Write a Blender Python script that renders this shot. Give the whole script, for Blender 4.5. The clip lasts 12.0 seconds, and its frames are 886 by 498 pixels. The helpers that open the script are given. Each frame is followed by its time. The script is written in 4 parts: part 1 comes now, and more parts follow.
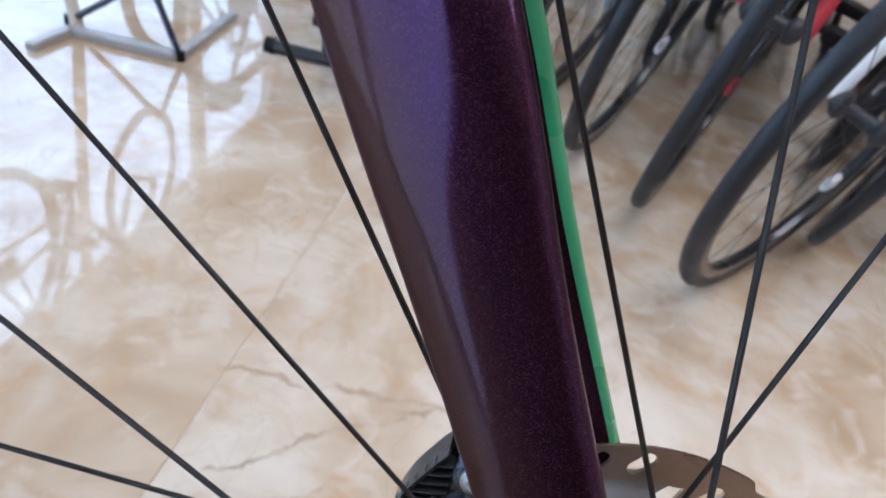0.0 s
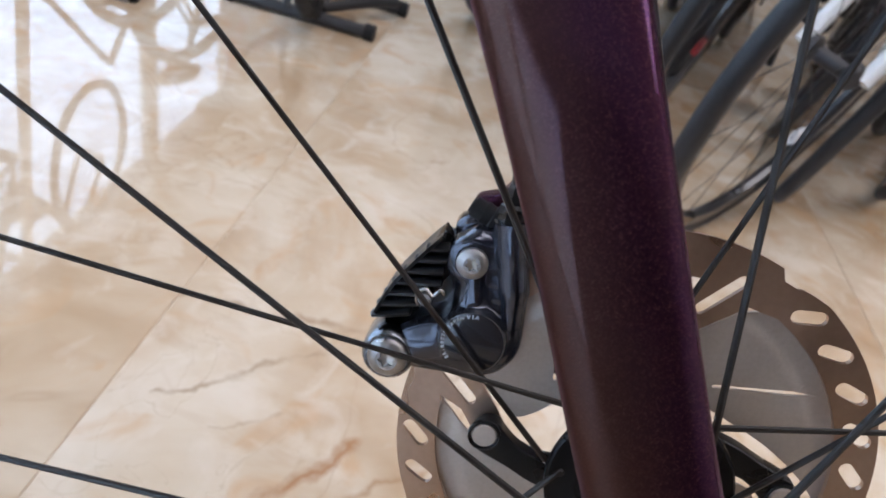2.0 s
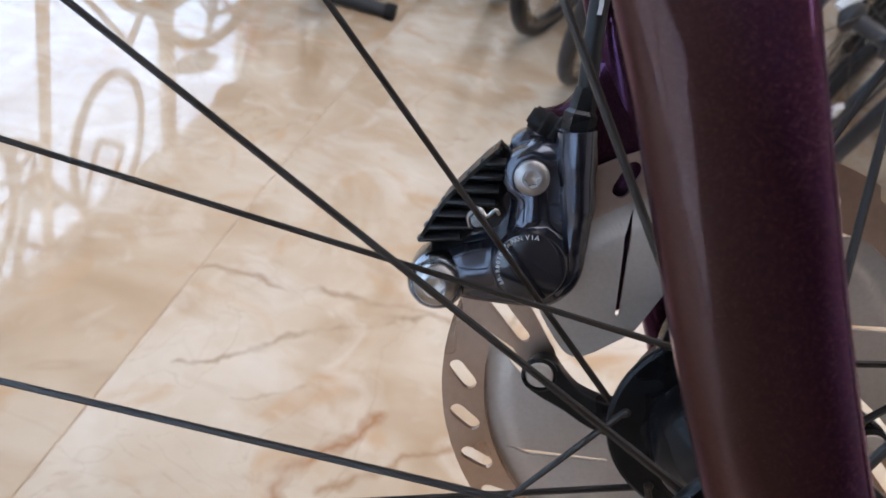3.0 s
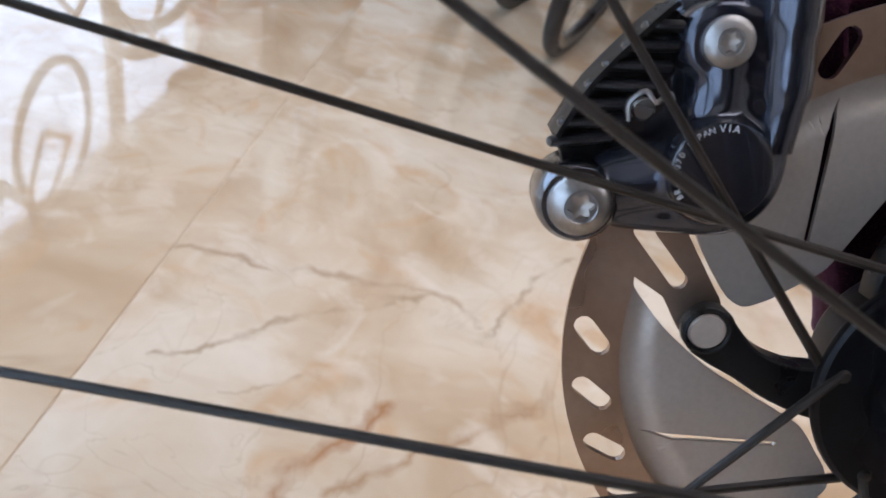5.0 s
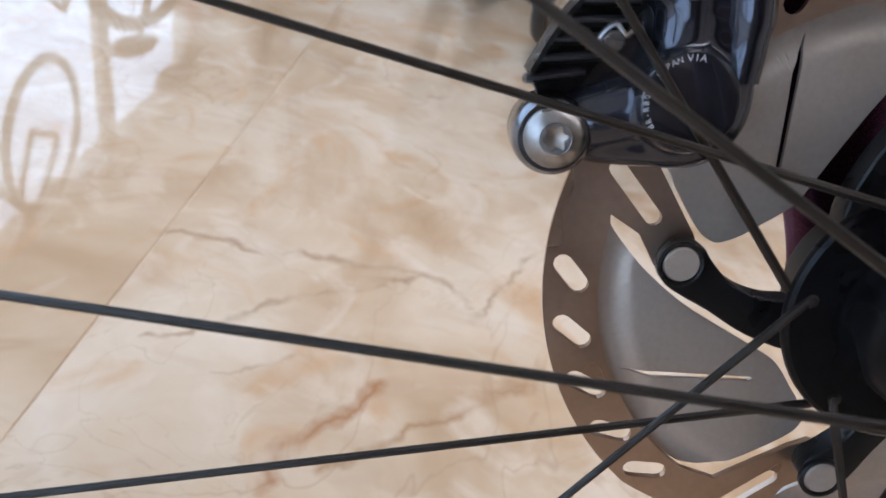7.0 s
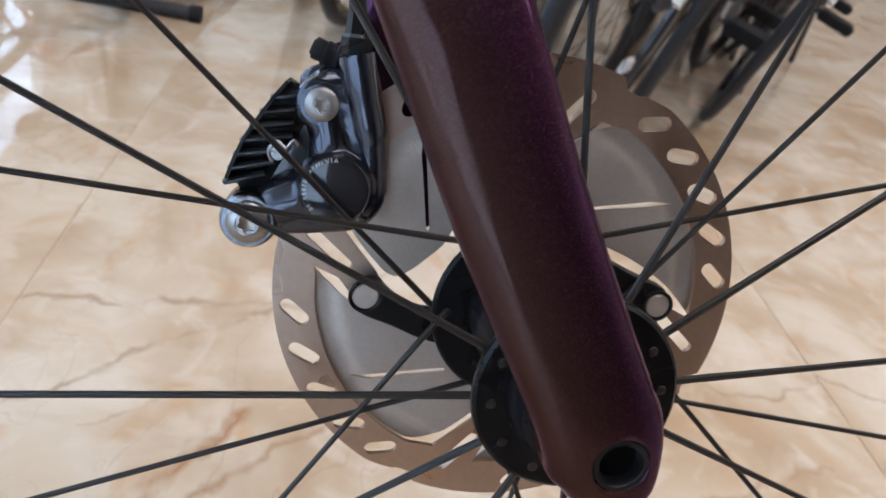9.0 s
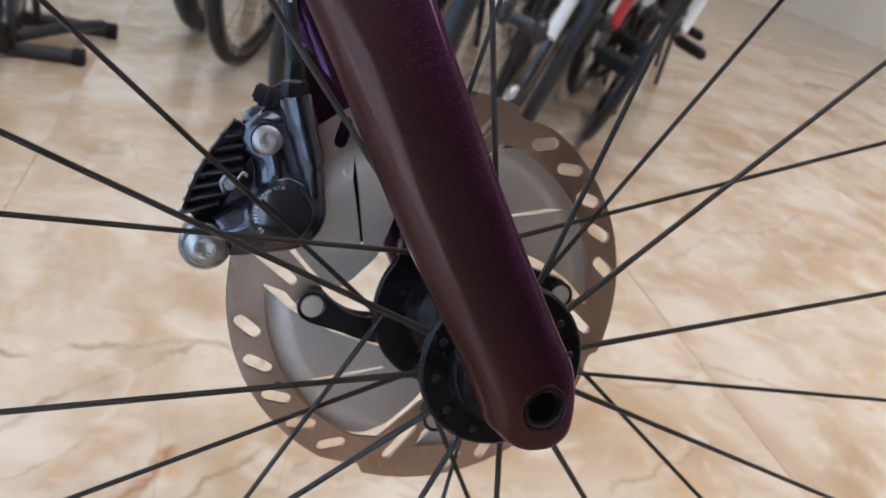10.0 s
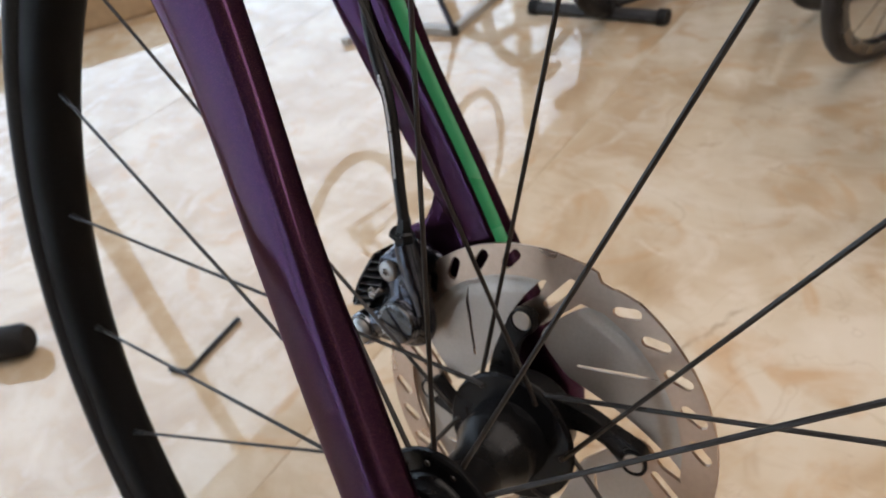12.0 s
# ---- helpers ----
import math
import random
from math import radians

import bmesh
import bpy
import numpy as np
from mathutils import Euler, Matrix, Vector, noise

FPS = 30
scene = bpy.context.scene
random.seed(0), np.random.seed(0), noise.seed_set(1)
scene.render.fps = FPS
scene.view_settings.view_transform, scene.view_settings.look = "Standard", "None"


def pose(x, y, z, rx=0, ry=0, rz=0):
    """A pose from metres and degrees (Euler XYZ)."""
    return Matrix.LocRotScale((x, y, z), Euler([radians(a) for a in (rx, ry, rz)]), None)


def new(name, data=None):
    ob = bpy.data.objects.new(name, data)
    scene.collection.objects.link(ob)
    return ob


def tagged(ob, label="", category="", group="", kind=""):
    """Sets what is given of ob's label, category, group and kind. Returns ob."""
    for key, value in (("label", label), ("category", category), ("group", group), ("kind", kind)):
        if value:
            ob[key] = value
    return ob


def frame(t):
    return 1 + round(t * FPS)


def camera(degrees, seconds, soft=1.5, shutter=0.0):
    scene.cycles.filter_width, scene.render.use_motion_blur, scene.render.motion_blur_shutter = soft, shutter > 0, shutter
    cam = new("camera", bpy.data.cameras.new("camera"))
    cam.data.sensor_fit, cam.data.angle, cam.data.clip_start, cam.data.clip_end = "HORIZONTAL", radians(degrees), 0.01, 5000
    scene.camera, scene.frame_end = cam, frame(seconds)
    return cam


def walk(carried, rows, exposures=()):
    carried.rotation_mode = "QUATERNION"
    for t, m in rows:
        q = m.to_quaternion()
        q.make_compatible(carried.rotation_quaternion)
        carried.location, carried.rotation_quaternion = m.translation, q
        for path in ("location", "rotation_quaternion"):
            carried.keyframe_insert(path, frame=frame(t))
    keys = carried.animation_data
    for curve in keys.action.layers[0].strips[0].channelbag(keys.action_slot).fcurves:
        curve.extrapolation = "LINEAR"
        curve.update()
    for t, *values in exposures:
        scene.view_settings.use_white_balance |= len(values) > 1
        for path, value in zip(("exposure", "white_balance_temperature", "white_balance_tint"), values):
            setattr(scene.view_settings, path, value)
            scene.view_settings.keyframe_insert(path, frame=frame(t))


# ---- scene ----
import itertools

cam = camera(66.22, 12.0, soft=1.6)
cam.data.dof.use_dof = True
cam.data.dof.focus_distance = 0.178
cam.data.dof.aperture_fstop = 21.0
walk(cam, [
    (0, pose(-0.1155, 0.0090, 0.5619, 51.82, -10.42, 12.94)),
    (0.5, pose(-0.1166, 0.0028, 0.5325, 53.06, -10.48, 12.39)),
    (1, pose(-0.1287, -0.0039, 0.5105, 53.12, -12.63, 11.08)),
    (1.5, pose(-0.1208, -0.0059, 0.4933, 52.79, -13.44, 10.77)),
    (2, pose(-0.1074, -0.0125, 0.4822, 52.36, -13.37, 10.55)),
    (2.5, pose(-0.1026, -0.0186, 0.4759, 51.97, -13.10, 10.69)),
    (3, pose(-0.1116, -0.0116, 0.4510, 51.68, -12.67, 11.68)),
    (3.5, pose(-0.1219, -0.0025, 0.4239, 52.04, -12.89, 11.20)),
    (3.7, pose(-0.1300, 0.0009, 0.4151, 51.39, -12.90, 11.04)),
    (5.5, pose(-0.1462, 0.0208, 0.3870, 51.93, -13.98, 7.26)),
    (6, pose(-0.1479, 0.0184, 0.3784, 51.76, -14.23, 7.54)),
    (6.5, pose(-0.1478, 0.0193, 0.3784, 52.03, -14.29, 7.52)),
    (7, pose(-0.1389, 0.0080, 0.3869, 51.79, -13.31, 6.88)),
    (7.3, pose(-0.1357, -0.0066, 0.4038, 52.40, -14.72, 3.89)),
    (7.5, pose(-0.1279, -0.0164, 0.4249, 51.99, -13.16, 4.46)),
    (7.7, pose(-0.1259, -0.0213, 0.4424, 52.68, -11.79, 4.64)),
    (9.3, pose(-0.0910, -0.0385, 0.4427, 55.51, -12.69, -5.74)),
    (9.5, pose(-0.0946, -0.0450, 0.4490, 56.15, -12.87, -7.17)),
    (10, pose(-0.1118, -0.0638, 0.4531, 59.66, -13.38, -13.44)),
    (10.5, pose(-0.0909, -0.0626, 0.4643, 57.27, -11.84, -9.28)),
    (11, pose(-0.0521, -0.0522, 0.4929, 51.65, -6.60, 3.76)),
    (11.5, pose(-0.0009, -0.0431, 0.5171, 50.61, -0.27, 17.29)),
    (12, pose(0.0776, -0.0030, 0.5589, 49.66, 9.17, 34.82)),
], exposures=[(0, 0.03, 5640, 16), (1.5, 0.05, 6120, 18), (3.5, 0.03, 6120, 18), (6, -0.03, 6120, 18), (7.7, -0.02, 6130, 18), (9.3, 0.03, 6130, 16), (11, 0.0, 6220, 16), (12, -0.30, 7080, 17)])

# ---- world and light ----
world = bpy.data.worlds.new("sky")
scene.world = world
world.use_nodes = True
wn = world.node_tree.nodes
sky = wn.new("ShaderNodeTexSky")
sky.sky_type, sky.sun_disc = "NISHITA", False
sky.sun_elevation, sky.sun_rotation = radians(48), radians(250)
world.node_tree.links.new(sky.outputs[0], wn["Background"].inputs[0])
wn["Background"].inputs[1].default_value = 0.12


def area_light(name, size_x, size_y, power, m, colour=(1, 1, 1)):
    lamp = bpy.data.lights.new(name, "AREA")
    lamp.shape, lamp.size, lamp.size_y, lamp.energy, lamp.color = "RECTANGLE", size_x, size_y, power, colour
    ob = new(name, lamp)
    ob.matrix_world = m
    return ob


# added fill lamp, none is seen, to brighten the floor; the daylight comes from the bright street outside the window
area_light("floor_fill_lamp", 4.4, 1.6, 102, pose(1.5, 0.60, 2.77), (1.0, 0.97, 0.94))


# ---- materials ----
def material(name, colour, rough=0.5, metal=0.0, coat=0.0, grain=0.0, grain_scale=300.0, bump=0.0, spec=0.5):
    """A principled material with two scales of colour variation, roughness variation and fine relief."""
    mat = bpy.data.materials.new(name)
    mat.use_nodes = True
    nt = mat.node_tree
    b = nt.nodes["Principled BSDF"]
    b.inputs["Base Color"].default_value = (*colour, 1)
    b.inputs["Roughness"].default_value = rough
    b.inputs["Metallic"].default_value = metal
    b.inputs["Coat Weight"].default_value = coat
    b.inputs["Coat Roughness"].default_value = 0.06
    b.inputs["Specular IOR Level"].default_value = spec
    co = nt.nodes.new("ShaderNodeTexCoord")
    if grain > 0:
        fine, wide, add, ramp = (nt.nodes.new(k) for k in ("ShaderNodeTexNoise", "ShaderNodeTexNoise", "ShaderNodeMath", "ShaderNodeMapRange"))
        fine.inputs["Scale"].default_value, wide.inputs["Scale"].default_value = grain_scale, grain_scale / 14
        fine.inputs["Detail"].default_value = 3
        for n in (fine, wide):
            nt.links.new(co.outputs["Object"], n.inputs["Vector"])
        nt.links.new(fine.outputs["Fac"], add.inputs[0])
        nt.links.new(wide.outputs["Fac"], add.inputs[1])
        nt.links.new(add.outputs[0], ramp.inputs["Value"])
        ramp.inputs["From Min"].default_value, ramp.inputs["From Max"].default_value = 0.7, 1.3
        ramp.inputs["To Min"].default_value, ramp.inputs["To Max"].default_value = 1 - grain, 1 + grain
        mul = nt.nodes.new("ShaderNodeVectorMath")
        mul.operation = "MULTIPLY"
        mul.inputs[0].default_value = colour
        nt.links.new(ramp.outputs[0], mul.inputs[1])
        nt.links.new(mul.outputs[0], b.inputs["Base Color"])
        rr = nt.nodes.new("ShaderNodeMapRange")
        rr.inputs["From Min"].default_value, rr.inputs["From Max"].default_value = 0.3, 0.7
        rr.inputs["To Min"].default_value, rr.inputs["To Max"].default_value = max(rough - 0.07, 0.02), min(rough + 0.1, 1)
        nt.links.new(wide.outputs["Fac"], rr.inputs["Value"])
        nt.links.new(rr.outputs[0], b.inputs["Roughness"])
        if bump > 0:
            bp = nt.nodes.new("ShaderNodeBump")
            bp.inputs["Strength"].default_value, bp.inputs["Distance"].default_value = bump, 0.0004
            nt.links.new(fine.outputs["Fac"], bp.inputs["Height"])
            nt.links.new(bp.outputs[0], b.inputs["Normal"])
    return mat


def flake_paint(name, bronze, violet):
    """Pearl paint: coarse plum flakes under a clear violet layer; bronze sheen painted by position."""
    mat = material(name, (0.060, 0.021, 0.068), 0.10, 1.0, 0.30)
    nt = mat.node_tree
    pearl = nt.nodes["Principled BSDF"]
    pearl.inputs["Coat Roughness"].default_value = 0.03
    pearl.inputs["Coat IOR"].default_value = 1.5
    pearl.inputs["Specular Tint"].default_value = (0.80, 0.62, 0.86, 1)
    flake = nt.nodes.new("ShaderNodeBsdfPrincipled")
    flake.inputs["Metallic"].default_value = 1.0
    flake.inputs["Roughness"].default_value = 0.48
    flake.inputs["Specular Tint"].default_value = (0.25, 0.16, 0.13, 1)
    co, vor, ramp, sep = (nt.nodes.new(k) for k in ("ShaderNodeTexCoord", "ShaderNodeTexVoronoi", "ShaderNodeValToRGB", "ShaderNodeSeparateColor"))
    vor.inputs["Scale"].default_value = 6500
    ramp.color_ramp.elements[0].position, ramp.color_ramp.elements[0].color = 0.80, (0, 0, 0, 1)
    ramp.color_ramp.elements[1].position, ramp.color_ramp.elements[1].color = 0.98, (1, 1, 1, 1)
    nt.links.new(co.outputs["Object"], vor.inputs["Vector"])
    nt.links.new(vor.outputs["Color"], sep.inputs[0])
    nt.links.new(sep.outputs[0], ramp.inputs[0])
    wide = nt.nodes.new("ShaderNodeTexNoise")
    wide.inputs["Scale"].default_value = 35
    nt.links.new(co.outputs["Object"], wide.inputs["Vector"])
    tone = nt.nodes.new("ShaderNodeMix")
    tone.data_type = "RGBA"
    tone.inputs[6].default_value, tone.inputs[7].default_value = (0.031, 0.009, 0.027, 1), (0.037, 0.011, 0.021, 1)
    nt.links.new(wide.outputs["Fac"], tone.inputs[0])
    # distance ahead of the raked centre line of the fork: reflected bronze painted on the trailing side, more of it
    # lower down
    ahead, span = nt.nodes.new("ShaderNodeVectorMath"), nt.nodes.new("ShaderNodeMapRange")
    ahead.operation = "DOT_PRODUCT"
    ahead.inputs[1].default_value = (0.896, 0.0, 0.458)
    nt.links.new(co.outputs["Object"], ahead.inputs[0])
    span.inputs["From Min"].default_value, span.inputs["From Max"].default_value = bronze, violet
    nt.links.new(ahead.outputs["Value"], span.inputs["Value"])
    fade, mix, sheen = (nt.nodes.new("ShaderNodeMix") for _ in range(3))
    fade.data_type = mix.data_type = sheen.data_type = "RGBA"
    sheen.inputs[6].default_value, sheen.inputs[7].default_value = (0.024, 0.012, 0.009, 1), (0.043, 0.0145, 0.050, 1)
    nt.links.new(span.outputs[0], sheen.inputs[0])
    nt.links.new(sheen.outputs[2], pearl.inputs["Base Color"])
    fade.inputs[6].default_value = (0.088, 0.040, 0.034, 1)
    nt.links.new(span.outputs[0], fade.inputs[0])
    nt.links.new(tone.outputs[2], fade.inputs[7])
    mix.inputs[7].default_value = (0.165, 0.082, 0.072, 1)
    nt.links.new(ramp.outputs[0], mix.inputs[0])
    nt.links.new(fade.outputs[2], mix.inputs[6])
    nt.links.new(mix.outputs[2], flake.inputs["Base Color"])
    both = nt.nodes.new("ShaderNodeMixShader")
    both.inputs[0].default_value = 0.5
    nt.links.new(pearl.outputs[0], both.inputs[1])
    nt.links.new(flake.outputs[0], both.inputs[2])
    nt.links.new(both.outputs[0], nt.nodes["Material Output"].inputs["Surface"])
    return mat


VEINS = ((((-0.190, 0.240), (-0.190, 0.260), (-0.176, 0.284), (-0.152, 0.310), (-0.133, 0.338)), 0.0085, (0.40, 0.20, 0.09), 0.95),
         (((-0.159, 0.262), (-0.124, 0.287), (-0.108, 0.306), (-0.052, 0.353), (-0.009, 0.394)), 0.0060, (0.40, 0.25, 0.14), 0.85),
         (((-0.301, 0.329), (-0.271, 0.352), (-0.245, 0.386), (-0.200, 0.416), (-0.142, 0.457), (-0.116, 0.477)), 0.0050, (0.36, 0.26, 0.17), 0.8),
         (((-0.349, 0.443), (-0.301, 0.456), (-0.254, 0.450), (-0.204, 0.463), (-0.165, 0.469), (-0.115, 0.481), (-0.076, 0.452)), 0.0060, (0.36, 0.24, 0.15), 0.75),
         (((-0.074, 0.432), (-0.023, 0.541), (0.012, 0.586)), 0.0050, (0.36, 0.26, 0.17), 0.65),
         (((-0.041, 0.314), (-0.017, 0.347)), 0.0040, (0.40, 0.26, 0.15), 0.6), (((-0.250, 0.315), (-0.206, 0.345)), 0.0030, (0.40, 0.30, 0.21), 0.55),
         (((0.15, 0.19), (0.25, 0.29), (0.40, 0.34)), 0.0055, (0.40, 0.26, 0.16), 0.6), (((0.25, 0.43), (0.38, 0.42), (0.46, 0.46), (0.60, 0.40)), 0.0055, (0.38, 0.26, 0.17), 0.7),
         (((0.55, 0.70), (0.72, 0.82), (0.86, 0.84), (1.0, 0.93)), 0.0050, (0.40, 0.28, 0.19), 0.5))


def marble():
    """Polished cream marble tile with rust veins; each tile shifts the pattern."""
    mat = bpy.data.materials.new("cream_marble")
    mat.use_nodes = True
    nt = mat.node_tree
    b = nt.nodes["Principled BSDF"]
    co, info, off, add = (nt.nodes.new(k) for k in ("ShaderNodeNewGeometry", "ShaderNodeObjectInfo", "ShaderNodeVectorMath", "ShaderNodeVectorMath"))
    off.operation, add.operation = "SCALE", "ADD"
    off.inputs[0].default_value = (7, 11, 3)
    nt.links.new(info.outputs["Random"], off.inputs["Scale"])
    nt.links.new(co.outputs["Position"], add.inputs[0])
    nt.links.new(off.outputs[0], add.inputs[1])

    def noise_tex(scale, detail, distort=0.0):
        n = nt.nodes.new("ShaderNodeTexNoise")
        n.inputs["Scale"].default_value, n.inputs["Detail"].default_value, n.inputs["Distortion"].default_value = scale, detail, distort
        nt.links.new(add.outputs[0], n.inputs["Vector"])
        return n

    def ramp_of(sock, stops):
        r = nt.nodes.new("ShaderNodeValToRGB")
        while len(r.color_ramp.elements) < len(stops):
            r.color_ramp.elements.new(0.5)
        for e, (p, c) in zip(r.color_ramp.elements, stops):
            e.position, e.color = p, (*c, 1)
        nt.links.new(sock, r.inputs[0])
        return r

    def mixed(fac, a, c, amount=1.0):
        m = nt.nodes.new("ShaderNodeMix")
        m.data_type = "RGBA"
        s = nt.nodes.new("ShaderNodeMath")
        s.operation = "MULTIPLY"
        s.inputs[1].default_value = amount
        nt.links.new(fac, s.inputs[0])
        nt.links.new(s.outputs[0], m.inputs[0])
        nt.links.new(a, m.inputs[6])
        if isinstance(c, tuple):
            m.inputs[7].default_value = (*c, 1)
        else:
            nt.links.new(c, m.inputs[7])
        return m.outputs[2]

    cloud = ramp_of(noise_tex(5.5, 5, 0.6).outputs["Fac"], [(0.32, (0.50, 0.36, 0.23)), (0.46, (0.62, 0.50, 0.37)), (0.60, (0.72, 0.64, 0.53)), (0.75, (0.79, 0.73, 0.64))])
    patch = ramp_of(noise_tex(11, 4, 1.2).outputs["Fac"], [(0.55, (0, 0, 0)), (0.72, (1, 1, 1))])
    c = mixed(patch.outputs[0], cloud.outputs[0], (0.62, 0.40, 0.22), 0.70)
    pale = ramp_of(noise_tex(17, 5, 0.9).outputs["Fac"], [(0.52, (0, 0, 0)), (0.70, (1, 1, 1))])
    c = mixed(pale.outputs[0], c, (0.84, 0.79, 0.72), 0.50)
    # fine streaks drawn out along x
    stretch, streak = nt.nodes.new("ShaderNodeMapping"), nt.nodes.new("ShaderNodeTexNoise")
    stretch.inputs["Scale"].default_value = (15, 34, 1)
    stretch.inputs["Rotation"].default_value = (0, 0, 0.35)
    streak.inputs["Scale"].default_value, streak.inputs["Detail"].default_value, streak.inputs["Distortion"].default_value = 1.0, 4, 0.8
    nt.links.new(add.outputs[0], stretch.inputs["Vector"])
    nt.links.new(stretch.outputs[0], streak.inputs["Vector"])
    lines = ramp_of(streak.outputs["Fac"], [(0.53, (0, 0, 0)), (0.68, (1, 1, 1))])
    c = mixed(lines.outputs[0], c, (0.52, 0.39, 0.28), 0.22)
    # veins: thin ridges of a warped noise
    for scale, width, colour, amount in ((2.6, 0.006, (0.40, 0.27, 0.17), 0.35), (7.5, 0.006, (0.42, 0.32, 0.22), 0.3)):
        n = noise_tex(scale, 4, 1.6)
        d, a = nt.nodes.new("ShaderNodeMath"), nt.nodes.new("ShaderNodeMath")
        d.operation, a.operation = "SUBTRACT", "ABSOLUTE"
        d.inputs[1].default_value = 0.5
        nt.links.new(n.outputs["Fac"], d.inputs[0])
        nt.links.new(d.outputs[0], a.inputs[0])
        v = ramp_of(a.outputs[0], [(0.0, (1, 1, 1)), (width, (0, 0, 0))])
        gate = ramp_of(noise_tex(scale * 0.9, 2).outputs["Fac"], [(0.45, (0, 0, 0)), (0.62, (1, 1, 1))])
        g = nt.nodes.new("ShaderNodeMath")
        g.operation = "MULTIPLY"
        nt.links.new(v.outputs[0], g.inputs[0])
        nt.links.new(gate.outputs[0], g.inputs[1])
        c = mixed(g.outputs[0], c, colour, amount)
    # the larger veins, each a run of straight pieces over the ground plan, roughened by noise
    warp, wmul, wadd = noise_tex(38, 4), nt.nodes.new("ShaderNodeVectorMath"), nt.nodes.new("ShaderNodeVectorMath")
    centre = nt.nodes.new("ShaderNodeVectorMath")
    centre.operation, centre.inputs[1].default_value = "SUBTRACT", (0.5, 0.5, 0.5)
    nt.links.new(warp.outputs["Color"], centre.inputs[0])
    wmul.operation, wadd.operation = "MULTIPLY", "ADD"
    wmul.inputs[1].default_value = (0.034, 0.034, 0.0)
    nt.links.new(centre.outputs[0], wmul.inputs[0])
    nt.links.new(co.outputs["Position"], wadd.inputs[0])
    nt.links.new(wmul.outputs[0], wadd.inputs[1])
    flat = nt.nodes.new("ShaderNodeVectorMath")
    flat.operation, flat.inputs[1].default_value = "MULTIPLY", (1, 1, 0)
    nt.links.new(wadd.outputs[0], flat.inputs[0])

    def vmath(op, a, c=None, scale=None):
        n = nt.nodes.new("ShaderNodeVectorMath")
        n.operation = op
        for i, v in ((0, a), (1, c)):
            if isinstance(v, tuple):
                n.inputs[i].default_value = v
            elif v is not None:
                nt.links.new(v, n.inputs[i])
        if scale is not None:
            nt.links.new(scale, n.inputs["Scale"])
        return n

    def smath(op, a, c, clamp=False):
        n = nt.nodes.new("ShaderNodeMath")
        n.operation, n.use_clamp = op, clamp
        for i, v in ((0, a), (1, c)):
            if isinstance(v, (int, float)):
                n.inputs[i].default_value = v
            else:
                nt.links.new(v, n.inputs[i])
        return n.outputs[0]

    for line, width, colour, amount in VEINS:
        near = None
        for (ax, ay), (bx, by) in zip(line, line[1:]):
            ab, ll = (bx - ax, by - ay, 0.0), (bx - ax) ** 2 + (by - ay) ** 2
            pa = vmath("SUBTRACT", flat.outputs[0], (ax, ay, 0.0)).outputs[0]
            along = smath("MULTIPLY", vmath("DOT_PRODUCT", pa, ab).outputs["Value"], 1 / ll, True)
            dist = vmath("LENGTH", vmath("SUBTRACT", pa, vmath("SCALE", ab, None, along).outputs[0]).outputs[0]).outputs["Value"]
            near = dist if near is None else smath("MINIMUM", near, dist)
        v = ramp_of(smath("DIVIDE", near, width), [(0.0, (1, 1, 1)), (0.35, (0.6, 0.6, 0.6)), (1.0, (0, 0, 0))])
        breaks = ramp_of(noise_tex(26, 3).outputs["Fac"], [(0.36, (0.15, 0.15, 0.15)), (0.56, (1, 1, 1))])
        c = mixed(smath("MULTIPLY", v.outputs[0], breaks.outputs[0]), c, colour, amount)
    c = vmath("MULTIPLY", c, (0.82, 0.765, 0.695)).outputs[0]
    nt.links.new(c, b.inputs["Base Color"])
    b.inputs["Roughness"].default_value = 0.034
    b.inputs["IOR"].default_value = 1.80
    bp = nt.nodes.new("ShaderNodeBump")
    bp.inputs["Strength"].default_value, bp.inputs["Distance"].default_value = 0.02, 0.001
    nt.links.new(noise_tex(9, 2).outputs["Fac"], bp.inputs["Height"])
    nt.links.new(bp.outputs[0], b.inputs["Normal"])
    return mat


def glow(name, colour, strength):
    mat = bpy.data.materials.new(name)
    mat.use_nodes = True
    b = mat.node_tree.nodes["Principled BSDF"]
    b.inputs["Base Color"].default_value = (0, 0, 0, 1)
    b.inputs["Emission Color"].default_value = (*colour, 1)
    b.inputs["Emission Strength"].default_value = strength
    return mat


# one paint twice: bronze reflection painted into the first, the second all violet
PAINT = flake_paint("bronze_sheen_flake", -0.006, 0.008)
VIOLET_PAINT = flake_paint("violet_sheen_flake", -0.060, -0.030)
MARBLE = marble()
GROUT = material("grout", (0.60, 0.50, 0.38), 0.8, grain=0.2, grain_scale=400)
GREEN = material("green_paint", (0.022, 0.27, 0.11), 0.3, coat=0.6, grain=0.06, grain_scale=200)
BLACK = material("black_anodised", (0.007, 0.007, 0.0075), 0.30, 0.0, grain=0.25, grain_scale=900, bump=0.05, spec=0.19)
HUBMAT = material("gloss_black_hub", (0.004, 0.004, 0.0045), 0.24, grain=0.2, grain_scale=400, spec=0.14)
SPOKE = material("black_spoke_steel", (0.012, 0.0085, 0.0065), 0.40, 0.0, grain=0.3, grain_scale=600, spec=0.36)
STEEL = material("brushed_rotor_steel", (0.47, 0.345, 0.265), 0.31, 1.0, grain=0.06, grain_scale=420)
FIN = material("matt_grey_alloy", (0.45, 0.395, 0.345), 0.45, 0.7, grain=0.06, grain_scale=700)
CALIPER = material("gloss_gunmetal", (0.048, 0.052, 0.068), 0.22, 0.85, 0.5, grain=0.1, grain_scale=120)
